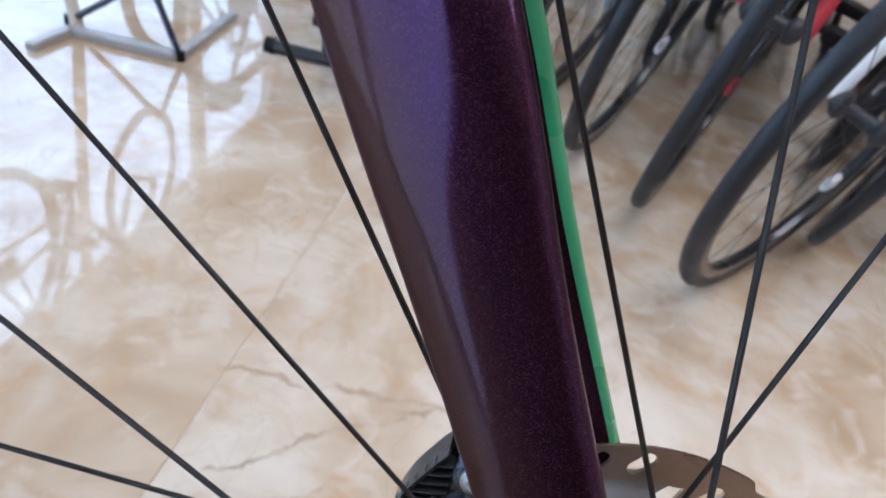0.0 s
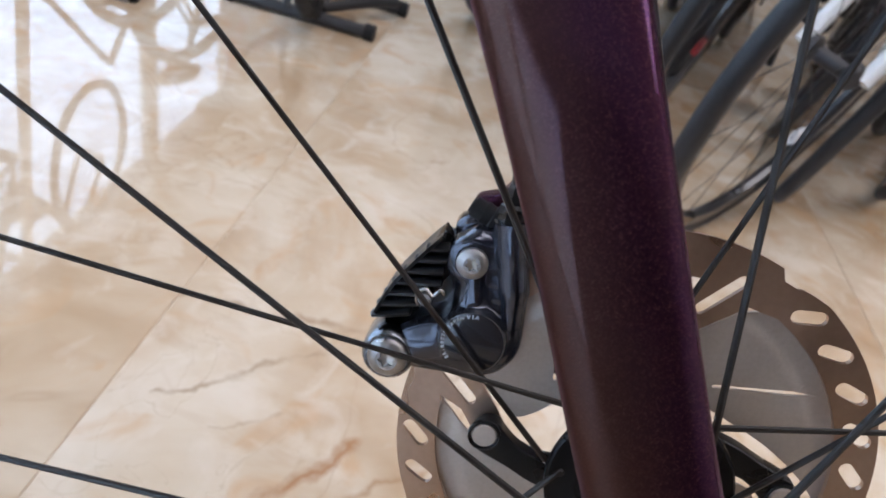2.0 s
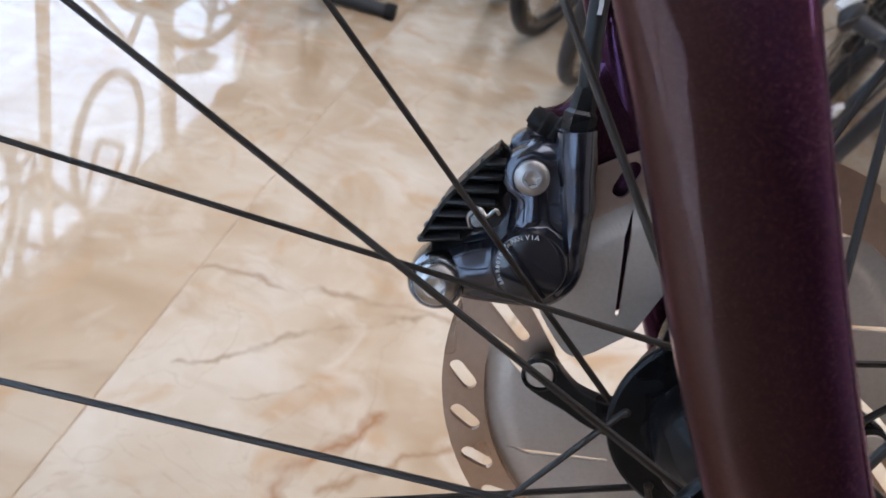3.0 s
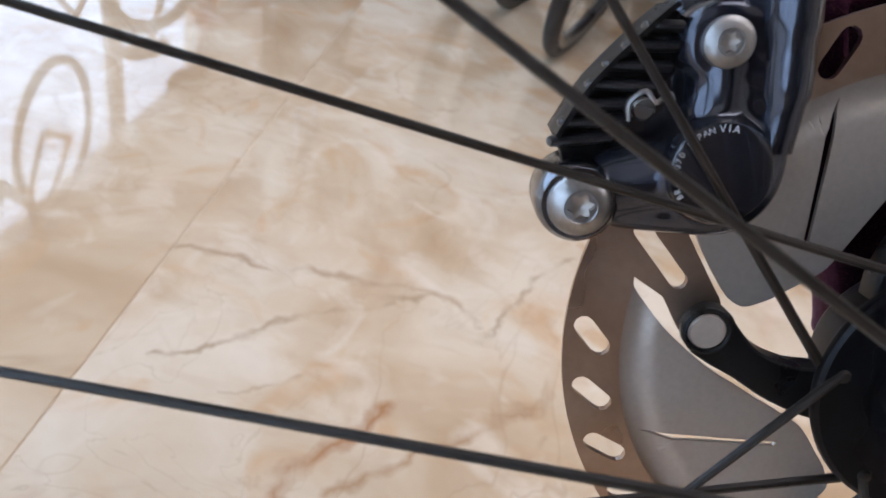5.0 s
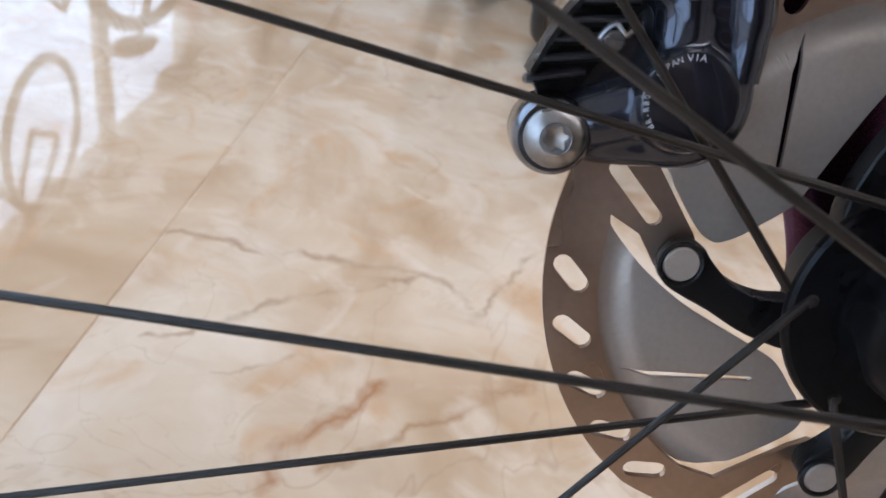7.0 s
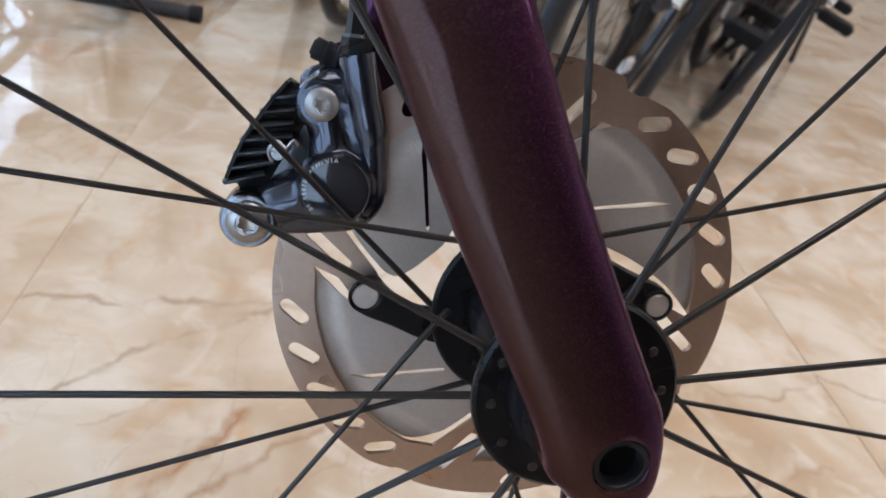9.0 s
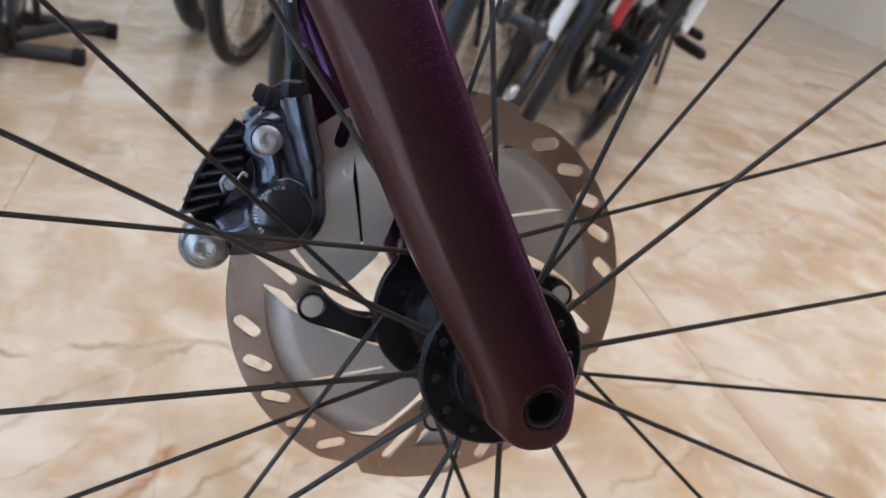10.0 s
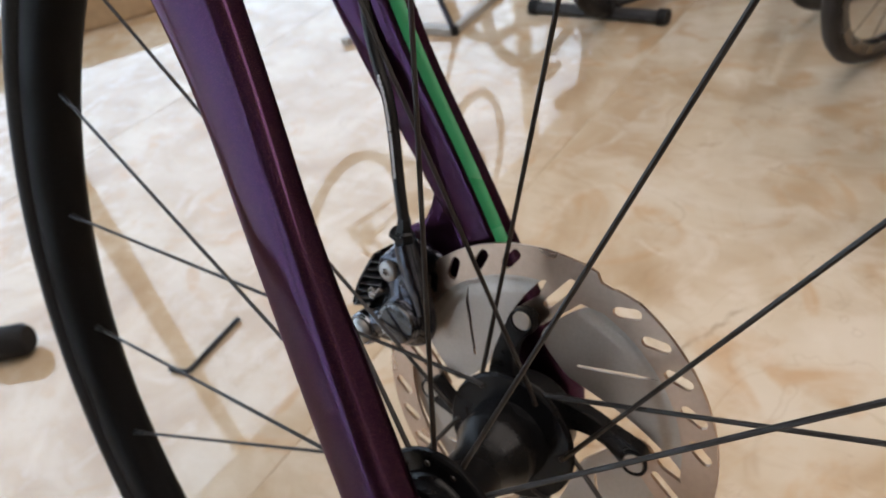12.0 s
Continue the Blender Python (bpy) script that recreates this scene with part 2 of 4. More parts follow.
ALLOY = material("polished_alloy", (0.17, 0.178, 0.195), 0.17, 1.0, grain=0.08, grain_scale=300)
CALIPER_DARK = material("dark_caliper_metal", (0.014, 0.014, 0.017), 0.22, 0.3, 0.8, grain=0.1, grain_scale=200)
CHROME = material("bare_bolt_steel", (0.33, 0.32, 0.31), 0.34, 1.0, grain=0.12, grain_scale=900, bump=0.05)
RUBBER = material("tyre_rubber", (0.010, 0.010, 0.011), 0.66, grain=0.3, grain_scale=500, bump=0.3, spec=0.25)
RUBBER_GREY = material("dusty_tyre_rubber", (0.017, 0.0185, 0.022), 0.5, grain=0.25, grain_scale=260, bump=0.3, spec=0.35)
CARBON = material("satin_black_rim", (0.004, 0.004, 0.0045), 0.6, grain=0.2, grain_scale=300, spec=0.1)
HOSE = material("black_hose", (0.006, 0.006, 0.0065), 0.42, grain=0.2, grain_scale=600, spec=0.28)
PALE = material("pale_print", (0.55, 0.56, 0.58), 0.5, grain=0.05)
WALL = material("cream_wall_paint", (0.72, 0.64, 0.53), 0.7, grain=0.06, grain_scale=40, bump=0.1)
DARK_WALL = material("dark_brown_wall", (0.13, 0.085, 0.055), 0.5, grain=0.25, grain_scale=25, bump=0.1)
SKIRT = material("tan_stone_skirting", (0.42, 0.29, 0.17), 0.35, grain=0.18, grain_scale=30)
CEIL = material("off_white_ceiling", (0.76, 0.71, 0.64), 0.8, grain=0.04, grain_scale=30)
WHITE = material("white_enamel", (0.72, 0.73, 0.73), 0.35, grain=0.05, grain_scale=90)
GREYBAR = material("grey_enamel", (0.36, 0.34, 0.31), 0.4, grain=0.08, grain_scale=90)
NAVY = material("navy_tube_paint", (0.020, 0.027, 0.045), 0.35, coat=0.4, grain=0.1, grain_scale=150)
DARKMETAL = material("dark_grey_tube", (0.035, 0.035, 0.038), 0.45, 0.3, grain=0.2, grain_scale=200)
GREYFRAME = material("grey_bike_paint", (0.10, 0.11, 0.12), 0.3, 0.2, 0.6, grain=0.1, grain_scale=80)
BLUEGREY = material("pale_blue_grey_paint", (0.30, 0.36, 0.42), 0.35, coat=0.5, grain=0.08, grain_scale=80)
REDFRAME = material("red_bike_paint", (0.42, 0.02, 0.03), 0.3, coat=0.7, grain=0.1, grain_scale=80)
BLACKFRAME = material("black_bike_paint", (0.016, 0.016, 0.018), 0.3, coat=0.6, grain=0.15, grain_scale=80)
SILVER = material("silver_bike_parts", (0.42, 0.43, 0.45), 0.35, 0.9, grain=0.12, grain_scale=150)
RIB = material("satin_black_fin", (0.012, 0.012, 0.013), 0.32, grain=0.2, grain_scale=700, spec=0.5)
BORE_SHADE = material("unlit_bore", (0.003, 0.003, 0.003), 0.9, spec=0.05)
KEYMAT = material("black_oxide_steel", (0.020, 0.020, 0.021), 0.4, 0.6, grain=0.2, grain_scale=600)
BRIGHT = glow("bright_street", (0.57, 0.78, 1.0), 4.95)
GLASS = bpy.data.materials.new("window_glass")
GLASS.use_nodes = True
_b = GLASS.node_tree.nodes["Principled BSDF"]
_b.inputs["Transmission Weight"].default_value, _b.inputs["Roughness"].default_value, _b.inputs["IOR"].default_value = 1.0, 0.0, 1.45


# ---- mesh helpers ----
def smooth_by(bm, degrees=35):
    for f in bm.faces:
        f.smooth = True
    for e in bm.edges:
        if len(e.link_faces) == 2 and e.calc_face_angle(0) > radians(degrees):
            e.smooth = False


def part(name, bm, mat, parent=None, label="", smooth=35):
    """One mesh object from bm, under parent."""
    bmesh.ops.recalc_face_normals(bm, faces=bm.faces[:])
    if smooth:
        smooth_by(bm, smooth)
    me = bpy.data.meshes.new(name)
    bm.to_mesh(me)
    bm.free()
    me.materials.append(mat)
    ob = new(name, me)
    ob.parent = parent
    return tagged(ob, label)


def empty(name, m=None):
    ob = new(name)
    ob.empty_display_size = 0.05
    if m is not None:
        ob.matrix_world = m
    return ob


def tube(bm, pts, radius, sides=10, closed=False):
    """A tube along pts; radius may be a list, one for each point."""
    pts = [Vector(p) for p in pts]
    n = len(pts)
    radii = radius if isinstance(radius, (list, tuple)) else [radius] * n
    up, rings = None, []
    for i, p in enumerate(pts):
        a, c = (pts[i - 1] if i or closed else p), (pts[(i + 1) % n] if i < n - 1 or closed else p)
        d = (c - a).normalized()
        if up is None:
            up = d.orthogonal().normalized()
        up = (up - d * up.dot(d)).normalized()
        side = d.cross(up)
        rings.append([bm.verts.new(p + (up * math.cos(k * math.tau / sides) + side * math.sin(k * math.tau / sides)) * radii[i]) for k in range(sides)])
    for i in range(n if closed else n - 1):
        r, s = rings[i], rings[(i + 1) % n]
        shift = 0
        if closed and i == n - 1:
            shift = min(range(sides), key=lambda q: (r[0].co - s[q].co).length)
        for k in range(sides):
            bm.faces.new((r[k], r[(k + 1) % sides], s[(k + 1 + shift) % sides], s[(k + shift) % sides]))
    if not closed:
        bm.faces.new(rings[0])
        bm.faces.new(rings[-1])
    return bm


def lathe(bm, profile, sides=48, axis="y", at=(0, 0, 0), closed=False):
    """Turn a profile of (radius, along) about an axis through at."""
    rings = []
    for r, h in profile:
        ring = []
        for k in range(sides):
            c, s = r * math.cos(k * math.tau / sides), r * math.sin(k * math.tau / sides)
            ring.append(bm.verts.new(Vector(at) + Vector({"y": (c, h, s), "z": (c, s, h), "x": (h, c, s)}[axis])))
        rings.append(ring)
    m = len(rings)
    for i in range(m if closed else m - 1):
        a, c = rings[i], rings[(i + 1) % m]
        for k in range(sides):
            bm.faces.new((a[k], a[(k + 1) % sides], c[(k + 1) % sides], c[k]))
    if not closed:
        bm.faces.new(rings[0])
        bm.faces.new(rings[-1])
    return bm


def plate(bm, outline, holes, y0, y1, bevel=0.0):
    """A flat plate in the x-z plane between y0 and y1, with holes."""
    edges = []
    for loop in (outline, *holes):
        vs = [bm.verts.new((x, y0, z)) for x, z in loop]
        edges += [bm.edges.new((vs[i], vs[(i + 1) % len(vs)])) for i in range(len(vs))]
    got = bmesh.ops.triangle_fill(bm, use_beauty=True, use_dissolve=False, edges=edges)
    faces = [g for g in got["geom"] if isinstance(g, bmesh.types.BMFace)]
    out = bmesh.ops.extrude_face_region(bm, geom=faces)
    bmesh.ops.translate(bm, vec=(0, y1 - y0, 0), verts=[g for g in out["geom"] if isinstance(g, bmesh.types.BMVert)])
    if bevel:
        rim = [e for e in bm.edges if len(e.link_faces) == 2 and e.calc_face_angle(0) > radians(60) and abs(e.verts[0].co.y - e.verts[1].co.y) < 1e-6]
        bmesh.ops.bevel(bm, geom=rim, offset=bevel, segments=3, affect="EDGES", profile=0.6)
    return bm


def fin_plate(bm, outline, holes, y0, y1, fold):
    """A thin sheet in the x-z plane, folded back along a circle of radius fold."""
    edges = []
    for loop in (outline, *holes):
        vs = [bm.verts.new((x, 0, z)) for x, z in loop]
        edges += [bm.edges.new((vs[i], vs[(i + 1) % len(vs)])) for i in range(len(vs))]
    bmesh.ops.triangle_fill(bm, use_beauty=True, use_dissolve=False, edges=edges)
    for _ in range(4):
        long_edges = [e for e in bm.edges if e.calc_length() > 0.0026]
        if not long_edges:
            break
        bmesh.ops.subdivide_edges(bm, edges=long_edges, cuts=1)
        bmesh.ops.triangulate(bm, faces=[f for f in bm.faces if len(f.verts) > 3])
    out = bmesh.ops.extrude_face_region(bm, geom=bm.faces[:])
    top = {g for g in out["geom"] if isinstance(g, bmesh.types.BMVert)}
    for v in bm.verts:
        u = min(1.0, max(0.0, (fold - math.hypot(v.co.x, v.co.z)) / 0.0035))
        v.co.y = (y1 if v in top else y0) - 0.0011 * u * u * (3 - 2 * u)
    return bm


def box(bm, cx, cy, cz, sx, sy, sz, bevel=0.0):
    got = bmesh.ops.create_cube(bm, size=1, matrix=Matrix.Translation((cx, cy, cz)) @ Matrix.Diagonal((sx, sy, sz, 1)))
    if bevel:
        es = {e for v in got["verts"] for e in v.link_edges}
        bmesh.ops.bevel(bm, geom=list(es), offset=bevel, segments=2, affect="EDGES")
    return bm


def spline(pts, steps=6):
    """Catmull-Rom points through pts."""
    p = [Vector(q) for q in pts]
    p = [2 * p[0] - p[1], *p, 2 * p[-1] - p[-2]]
    out = []
    for i in range(1, len(p) - 2):
        for k in range(steps):
            t = k / steps
            out.append(0.5 * ((2 * p[i]) + (p[i + 1] - p[i - 1]) * t + (2 * p[i - 1] - 5 * p[i] + 4 * p[i + 1] - p[i + 2]) * t * t + (3 * p[i] - p[i - 1] - 3 * p[i + 1] + p[i + 2]) * t ** 3))
    return out + [p[-2]]


def round_loop(pts, steps=4):
    """A closed smooth loop through 2D points."""
    q = [Vector((a, b, 0)) for a, b in pts]
    n, out = len(q), []
    for i in range(n):
        a, b, c, d = q[i - 1], q[i], q[(i + 1) % n], q[(i + 2) % n]
        for k in range(steps):
            t = k / steps
            v = 0.5 * (2 * b + (c - a) * t + (2 * a - 5 * b + 4 * c - d) * t * t + (3 * b - a - 3 * c + d) * t ** 3)
            out.append((v.x, v.y))
    return out


def polar(r, degrees):
    return (r * math.cos(radians(degrees)), r * math.sin(radians(degrees)))


# ---- the shop: floor, walls, window, ceiling ----
X0, X1, Y0, Y1, HEIGHT = -2.15, 4.2, -4.0, 5.0, 2.8
SILL, HEAD = 0.10, 2.33

bm = bmesh.new()
box(bm, (X0 + X1) / 2, (Y0 + Y1) / 2, -0.0530, X1 - X0 + 0.4, Y1 - Y0 + 0.4, 0.104)
floor_ob = tagged(part("floor", bm, GROUT), "polished cream marble tile floor with thin dark joints", "floor", kind="structure")

bm = bmesh.new()
box(bm, (X0 + X1) / 2, (Y0 + Y1) / 2, HEIGHT + 0.05, X1 - X0 + 0.4, Y1 - Y0 + 0.4, 0.1)
tagged(part("ceiling", bm, CEIL), "plain off-white shop ceiling", "ceiling", kind="structure")
bm = bmesh.new()
box(bm, (X0 + X1) / 2, Y1 + 0.1, HEIGHT / 2, X1 - X0 + 0.4, 0.2, HEIGHT)
tagged(part("wall_north", bm, WALL), "plain cream painted shop wall", "wall", kind="structure")
bm = bmesh.new()
box(bm, X1 + 0.1, (Y0 + Y1) / 2, HEIGHT / 2, 0.2, Y1 - Y0, HEIGHT)
tagged(part("wall_east", bm, WALL), "plain cream painted shop wall", "wall", kind="structure")
# unseen wall, coloured dark so the fork and hub mirror less brightness
EAST = -0.45
bm = bmesh.new()
box(bm, (EAST + X1 + 0.2) / 2, Y0 - 0.1, HEIGHT / 2, X1 + 0.2 - EAST, 0.2, HEIGHT)
box(bm, (X0 - 0.2 + EAST) / 2, Y0 - 0.1, (HEAD + HEIGHT) / 2, EAST - X0 + 0.2, 0.2, HEIGHT - HEAD)
box(bm, (X0 - 0.2 + EAST) / 2, Y0 - 0.1, SILL / 2, EAST - X0 + 0.2, 0.2, SILL)
tagged(part("wall_south", bm, DARK_WALL), "unseen dark brown shop wall beside the added corner window", "wall", kind="structure")
bm = bmesh.new()
box(bm, X0 - 0.1, (Y0 + Y1) / 2, (HEAD + HEIGHT) / 2, 0.2, Y1 - Y0, HEIGHT - HEAD)
box(bm, X0 - 0.1, (Y0 + Y1) / 2, SILL / 2, 0.2, Y1 - Y0, SILL)
box(bm, X0 - 0.1, (4.97 + Y1) / 2, (HEAD + SILL) / 2, 0.2, Y1 - 4.97, HEAD - SILL)
box(bm, X0 - 0.1, Y0 + 0.06, (HEAD + SILL) / 2, 0.2, 0.12, HEAD - SILL)
tagged(part("wall_west", bm, WALL), "cream wall over and under the long shop window", "wall", kind="structure")
bm = bmesh.new()
box(bm, X0 + 0.008, (Y0 + Y1) / 2, SILL / 2, 0.016, Y1 - Y0, SILL - 0.004, 0.003)
tagged(part("baseboard", bm, SKIRT), "tan stone skirting under the shop window", "baseboard", kind="structure")

window = tagged(empty("window_1", Matrix.Translation((X0 - 0.08, 0, SILL))), "long shop window with pale frame posts", "window", kind="structure")
posts = (-3.86, -2.36, -0.95, 0.75, 3.72, 4.94)
for y, wide in zip(posts, (0.05, 0.07, 0.07, 0.07, 0.12, 0.06)):
    bm = bmesh.new()
    box(bm, 0, y, (HEAD - SILL) / 2, 0.06, wide, HEAD - SILL, 0.004)
    part("window_post", bm, WALL, window)
for a, c in zip(posts, posts[1:]):
    bm = bmesh.new()
    box(bm, -0.01, (a + c) / 2, (HEAD - SILL) / 2, 0.008, c - a - 0.07, HEAD - SILL - 0.004)
    pane = part("pane", bm, GLASS, window)
    pane.visible_shadow = False
# unseen window, added for the fork's bright reflection and to light the caliper
corner = tagged(empty("window_2", Matrix.Translation((0, Y0 - 0.08, SILL))), "added unseen corner shop window with pale frame posts", "window", kind="structure")
for x, wide in ((X0 + 0.03, 0.06), (EAST - 0.03, 0.06)):
    bm = bmesh.new()
    box(bm, x, 0, (HEAD - SILL) / 2, wide, 0.06, HEAD - SILL, 0.004)
    part("window_post", bm, WALL, corner)
for a, c in ((X0 + 0.06, EAST - 0.06),):
    bm = bmesh.new()
    box(bm, (a + c) / 2, -0.01, (HEAD - SILL) / 2, c - a, 0.008, HEAD - SILL - 0.004)
    pane = part("pane", bm, GLASS, corner)
    pane.visible_shadow = False
bm = bmesh.new()
box(bm, X0 - 1.6, 5.0, 3.4, 0.02, 24, 9.0)
# second glowing plane, behind the added corner window
box(bm, X0 + 1.9, Y0 - 1.6, 3.4, 6.98, 0.02, 9.0)
tagged(part("backdrop", bm, BRIGHT), "bright overexposed street outside the window", "backdrop", kind="structure")

# low stone ledge in front of the window, set askew
ledge = Matrix.Translation((-1.728, 0.851, 0)) @ Matrix.Rotation(radians(58), 4, "Z")
bm = bmesh.new()
box(bm, -0.06, 0.11, 0.045, 0.84, 0.22, 0.088, 0.004)
bm.transform(ledge)
tagged(part("window_ledge", bm, SKIRT), "low tan stone ledge below the shop window", "ledge", kind="structure")


# ---- the main bicycle: front wheel, fork and disc brake, in axle coordinates (x ahead, y away, z up) ----
LEAN = Matrix(((0.9966, 0.0000, -0.0826, -0.0278), (0.0268, 0.9459, 0.3233, 0.1089), (0.0782, -0.3245, 0.9427, 0.3175), (0, 0, 0, 1)))
bike = tagged(empty("road_bicycle", LEAN), "leaning road bicycle with colour-shift purple-bronze flake fork and front disc brake", "bicycle")

# centre line of a fork leg: height over the axle, x, distance from the middle plane, half width, half thickness
LEG = [(-0.0142, 0.0013, 0.0522, 0.0020, 0.0040), (-0.0128, 0.0007, 0.0522, 0.0062, 0.0064), (-0.0095, 0.0001, 0.0522, 0.0100, 0.0080), (-0.0040, -0.0011, 0.0522, 0.0124, 0.0088), (0.0040, -0.0027, 0.0520, 0.0134, 0.0092),
       (0.0150, -0.0080, 0.0512, 0.0131, 0.0095), (0.0500, -0.0256, 0.0483, 0.0135, 0.0090), (0.1000, -0.0481, 0.0453, 0.0139, 0.0076), (0.1500, -0.0714, 0.0402, 0.0160, 0.0072), (0.2000, -0.0936, 0.0390, 0.0192, 0.0082),
       (0.2700, -0.1248, 0.0380, 0.0202, 0.0102), (0.3500, -0.1582, 0.0367, 0.0213, 0.0123), (0.3950, -0.1751, 0.0343, 0.0227, 0.0140)]


def leg_rings(side, steps=5):
    keys = [Vector((z, x, y)) for z, x, y, w, t in LEG]
    sizes = [Vector((w, t, 0)) for z, x, y, w, t in LEG]
    return list(zip(spline(keys, steps), spline(sizes, steps)))


def leg_point(c, s, ahead, side, phi, grow=0.0):
    """A point of the leg's rounded aero section: phi 0 is the front edge, 90 degrees the outer face."""
    u, v = math.cos(phi), math.sin(phi)
    n = 3.2
    k = (abs(u) ** n + abs(v) ** n) ** (-1 / n)
    a, b = u * k * (s.x + grow), v * k * (s.y + grow)
    clear = 0.0068 * min(1.0, max(0.0, 1 - (c.x - 0.07) / 0.14)) if side > 0 else 0.0
    forward = 0.004 if side > 0 else 0.0
    return Vector((c.y + forward + a * ahead.x, side * (c.z + b) + clear, c.x + a * ahead.y))


def fork_leg(side):
    rings = leg_rings(side)
    bm = bmesh.new()
    prev = None
    for i, (c, s) in enumerate(rings):
        a, d = rings[max(i - 1, 0)][0], rings[min(i + 1, len(rings) - 1)][0]
        t = Vector((d.y - a.y, d.x - a.x)).normalized()
        ahead = Vector((t.y, -t.x)) if c.x > 0.012 else Vector((0.908, 0.419)).lerp(Vector((1, 0)), min(1, max(0, (0.002 - c.x) / 0.01))).normalized()
        ring = [bm.verts.new(leg_point(c, s, ahead, side, k * math.tau / 72)) for k in range(72)]
        if prev:
            for k in range(72):
                bm.faces.new((prev[k], prev[(k + 1) % 72], ring[(k + 1) % 72], ring[k]))
        else:
            bm.faces.new(ring)
        prev = ring
    bm.faces.new(prev)
    return part("fork_leg", bm, PAINT if side < 0 else VIOLET_PAINT, bike, "glossy colour-shift purple and bronze flake fork leg", 50)


def leg_stripe(side, parent, low, high, phi0, phi1):
    rings = [(c, s) for c, s in leg_rings(side, 8)]
    bm = bmesh.new()
    prev = None
    for i, (c, s) in enumerate(rings):
        if not low < c.x < high:
            continue
        a, d = rings[i - 1][0], rings[min(i + 1, len(rings) - 1)][0]
        t = Vector((d.y - a.y, d.x - a.x)).normalized()
        ahead = Vector((t.y, -t.x))
        ring = [bm.verts.new(leg_point(c, s, ahead, side, radians(phi0 + (phi1 - phi0) * k / 6), 0.00025)) for k in range(7)]
        if prev:
            for k in range(6):
                bm.faces.new((prev[k], prev[k + 1], ring[k + 1], ring[k]))
        prev = ring
    return part("stripe", bm, GREEN, parent, "bright green painted stripe", 50)


near_leg, far_leg = fork_leg(-1), fork_leg(1)
leg_stripe(1, far_leg, 0.062, 0.39, -50, -22)

# crown that joins the legs over the tyre
bm = bmesh.new()
tube(bm, spline([(-0.180, -0.037, 0.388), (-0.186, -0.022, 0.403), (-0.189, 0, 0.408), (-0.186, 0.022, 0.403), (-0.180, 0.037, 0.388)], 5), 0.018, 16)
tube(bm, [(-0.189, 0, 0.405), (-0.203, 0, 0.450)], [0.021, 0.023], 20)
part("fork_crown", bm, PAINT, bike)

# bore for the through axle in the near dropout, with the axle end sunk in it
bm = bmesh.new()
lathe(bm, [(0.0001, -0.0700), (0.0063, -0.0700), (0.0063, -0.0566), (0.0001, -0.0566)], 40)
bmesh.ops.remove_doubles(bm, verts=bm.verts[:], dist=0.0002)
bmesh.ops.recalc_face_normals(bm, faces=bm.faces[:])
drill = part("drill", bm, PAINT, bike)
cut = near_leg.modifiers.new("bore", "BOOLEAN")
cut.operation, cut.solver, cut.object = "DIFFERENCE", "EXACT", drill
bored = bpy.data.meshes.new_from_object(near_leg.evaluated_get(bpy.context.evaluated_depsgraph_get()))
near_leg.modifiers.clear()
near_leg.data = bored
bpy.data.objects.remove(drill)
bm = bmesh.new()
lathe(bm, [(0.0046, -0.0568), (0.0046, -0.0603), (0.0049, -0.0608), (0.0058, -0.0608), (0.0061, -0.0604), (0.0061, -0.0568)], 40, closed=True)
axle = part("through_axle", bm, BLACK, bike, "black through-axle end in the dropout")
# shallow bore floor; the hollow's shade is painted on in near-black
bm = bmesh.new()
lathe(bm, [(0.0001, -0.0572), (0.0030, -0.0573), (0.0045, -0.0576), (0.0045, -0.0569), (0.0001, -0.0569)], 32)
part("axle_bore", bm, BORE_SHADE, axle, "axle bore floor painted black as its shade")

# tyre and rim
bm = bmesh.new()
ring = []
for k in range(20):
    a = k * math.tau / 20
    ring.append((0.3268 + 0.0145 * math.cos(a) * (1.0 if math.cos(a) > 0 else 0.6), 0.0175 * math.sin(a)))
lathe(bm, ring, 160, closed=True)
tyre = part("tyre", bm, RUBBER, bike, "black slick road tyre")
bm = bmesh.new()
lathe(bm, [(0.3235, -0.0128), (0.3235, 0.0128), (0.3190, 0.0140), (0.3110, 0.0138), (0.3040, 0.0115), (0.3000, 0.0070), (0.2986, 0.0), (0.3000, -0.0070), (0.3040, -0.0115), (0.3110, -0.0138), (0.3190, -0.0140)], 160, closed=True)
rim = part("rim", bm, CARBON, bike, "satin black rim")

# hub with its two flanges
bm = bmesh.new()
lathe(bm, [(0.0060, -0.0495), (0.0105, -0.0495), (0.0112, -0.0485), (0.0112, -0.0455), (0.0128, -0.0448), (0.0132, -0.0405), (0.0156, -0.0398), (0.0160, -0.0352), (0.0172, -0.0340), (0.0176, -0.0325), (0.0176, -0.0290), (0.0150, -0.0260), (0.0126, -0.0225), (0.0114, -0.0170), (0.0116, -0.0060), (0.0140, 0.0020), (0.0172, 0.0060), (0.0180, 0.0085), (0.0180, 0.0150), (0.0186, 0.0200), (0.0200, 0.0225), (0.0200, 0.0290), (0.0160, 0.0310), (0.0160, 0.0430), (0.0115, 0.0450), (0.0112, 0.0490), (0.0060, 0.0490)], 56)
hub = part("hub", bm, HUBMAT, bike, "gloss black front hub shell")
for y, r in ((-0.0306, 0.0262), (0.0212, 0.0298)):
    bm = bmesh.new()
    lathe(bm, [(0.013, y - 0.0019), (r - 0.0012, y - 0.0017), (r - 0.0003, y - 0.0010), (r, y), (r - 0.0003, y + 0.0010), (r - 0.0012, y + 0.0017), (0.013, y + 0.0019)], 64)
    part("flange", bm, HUBMAT, hub)
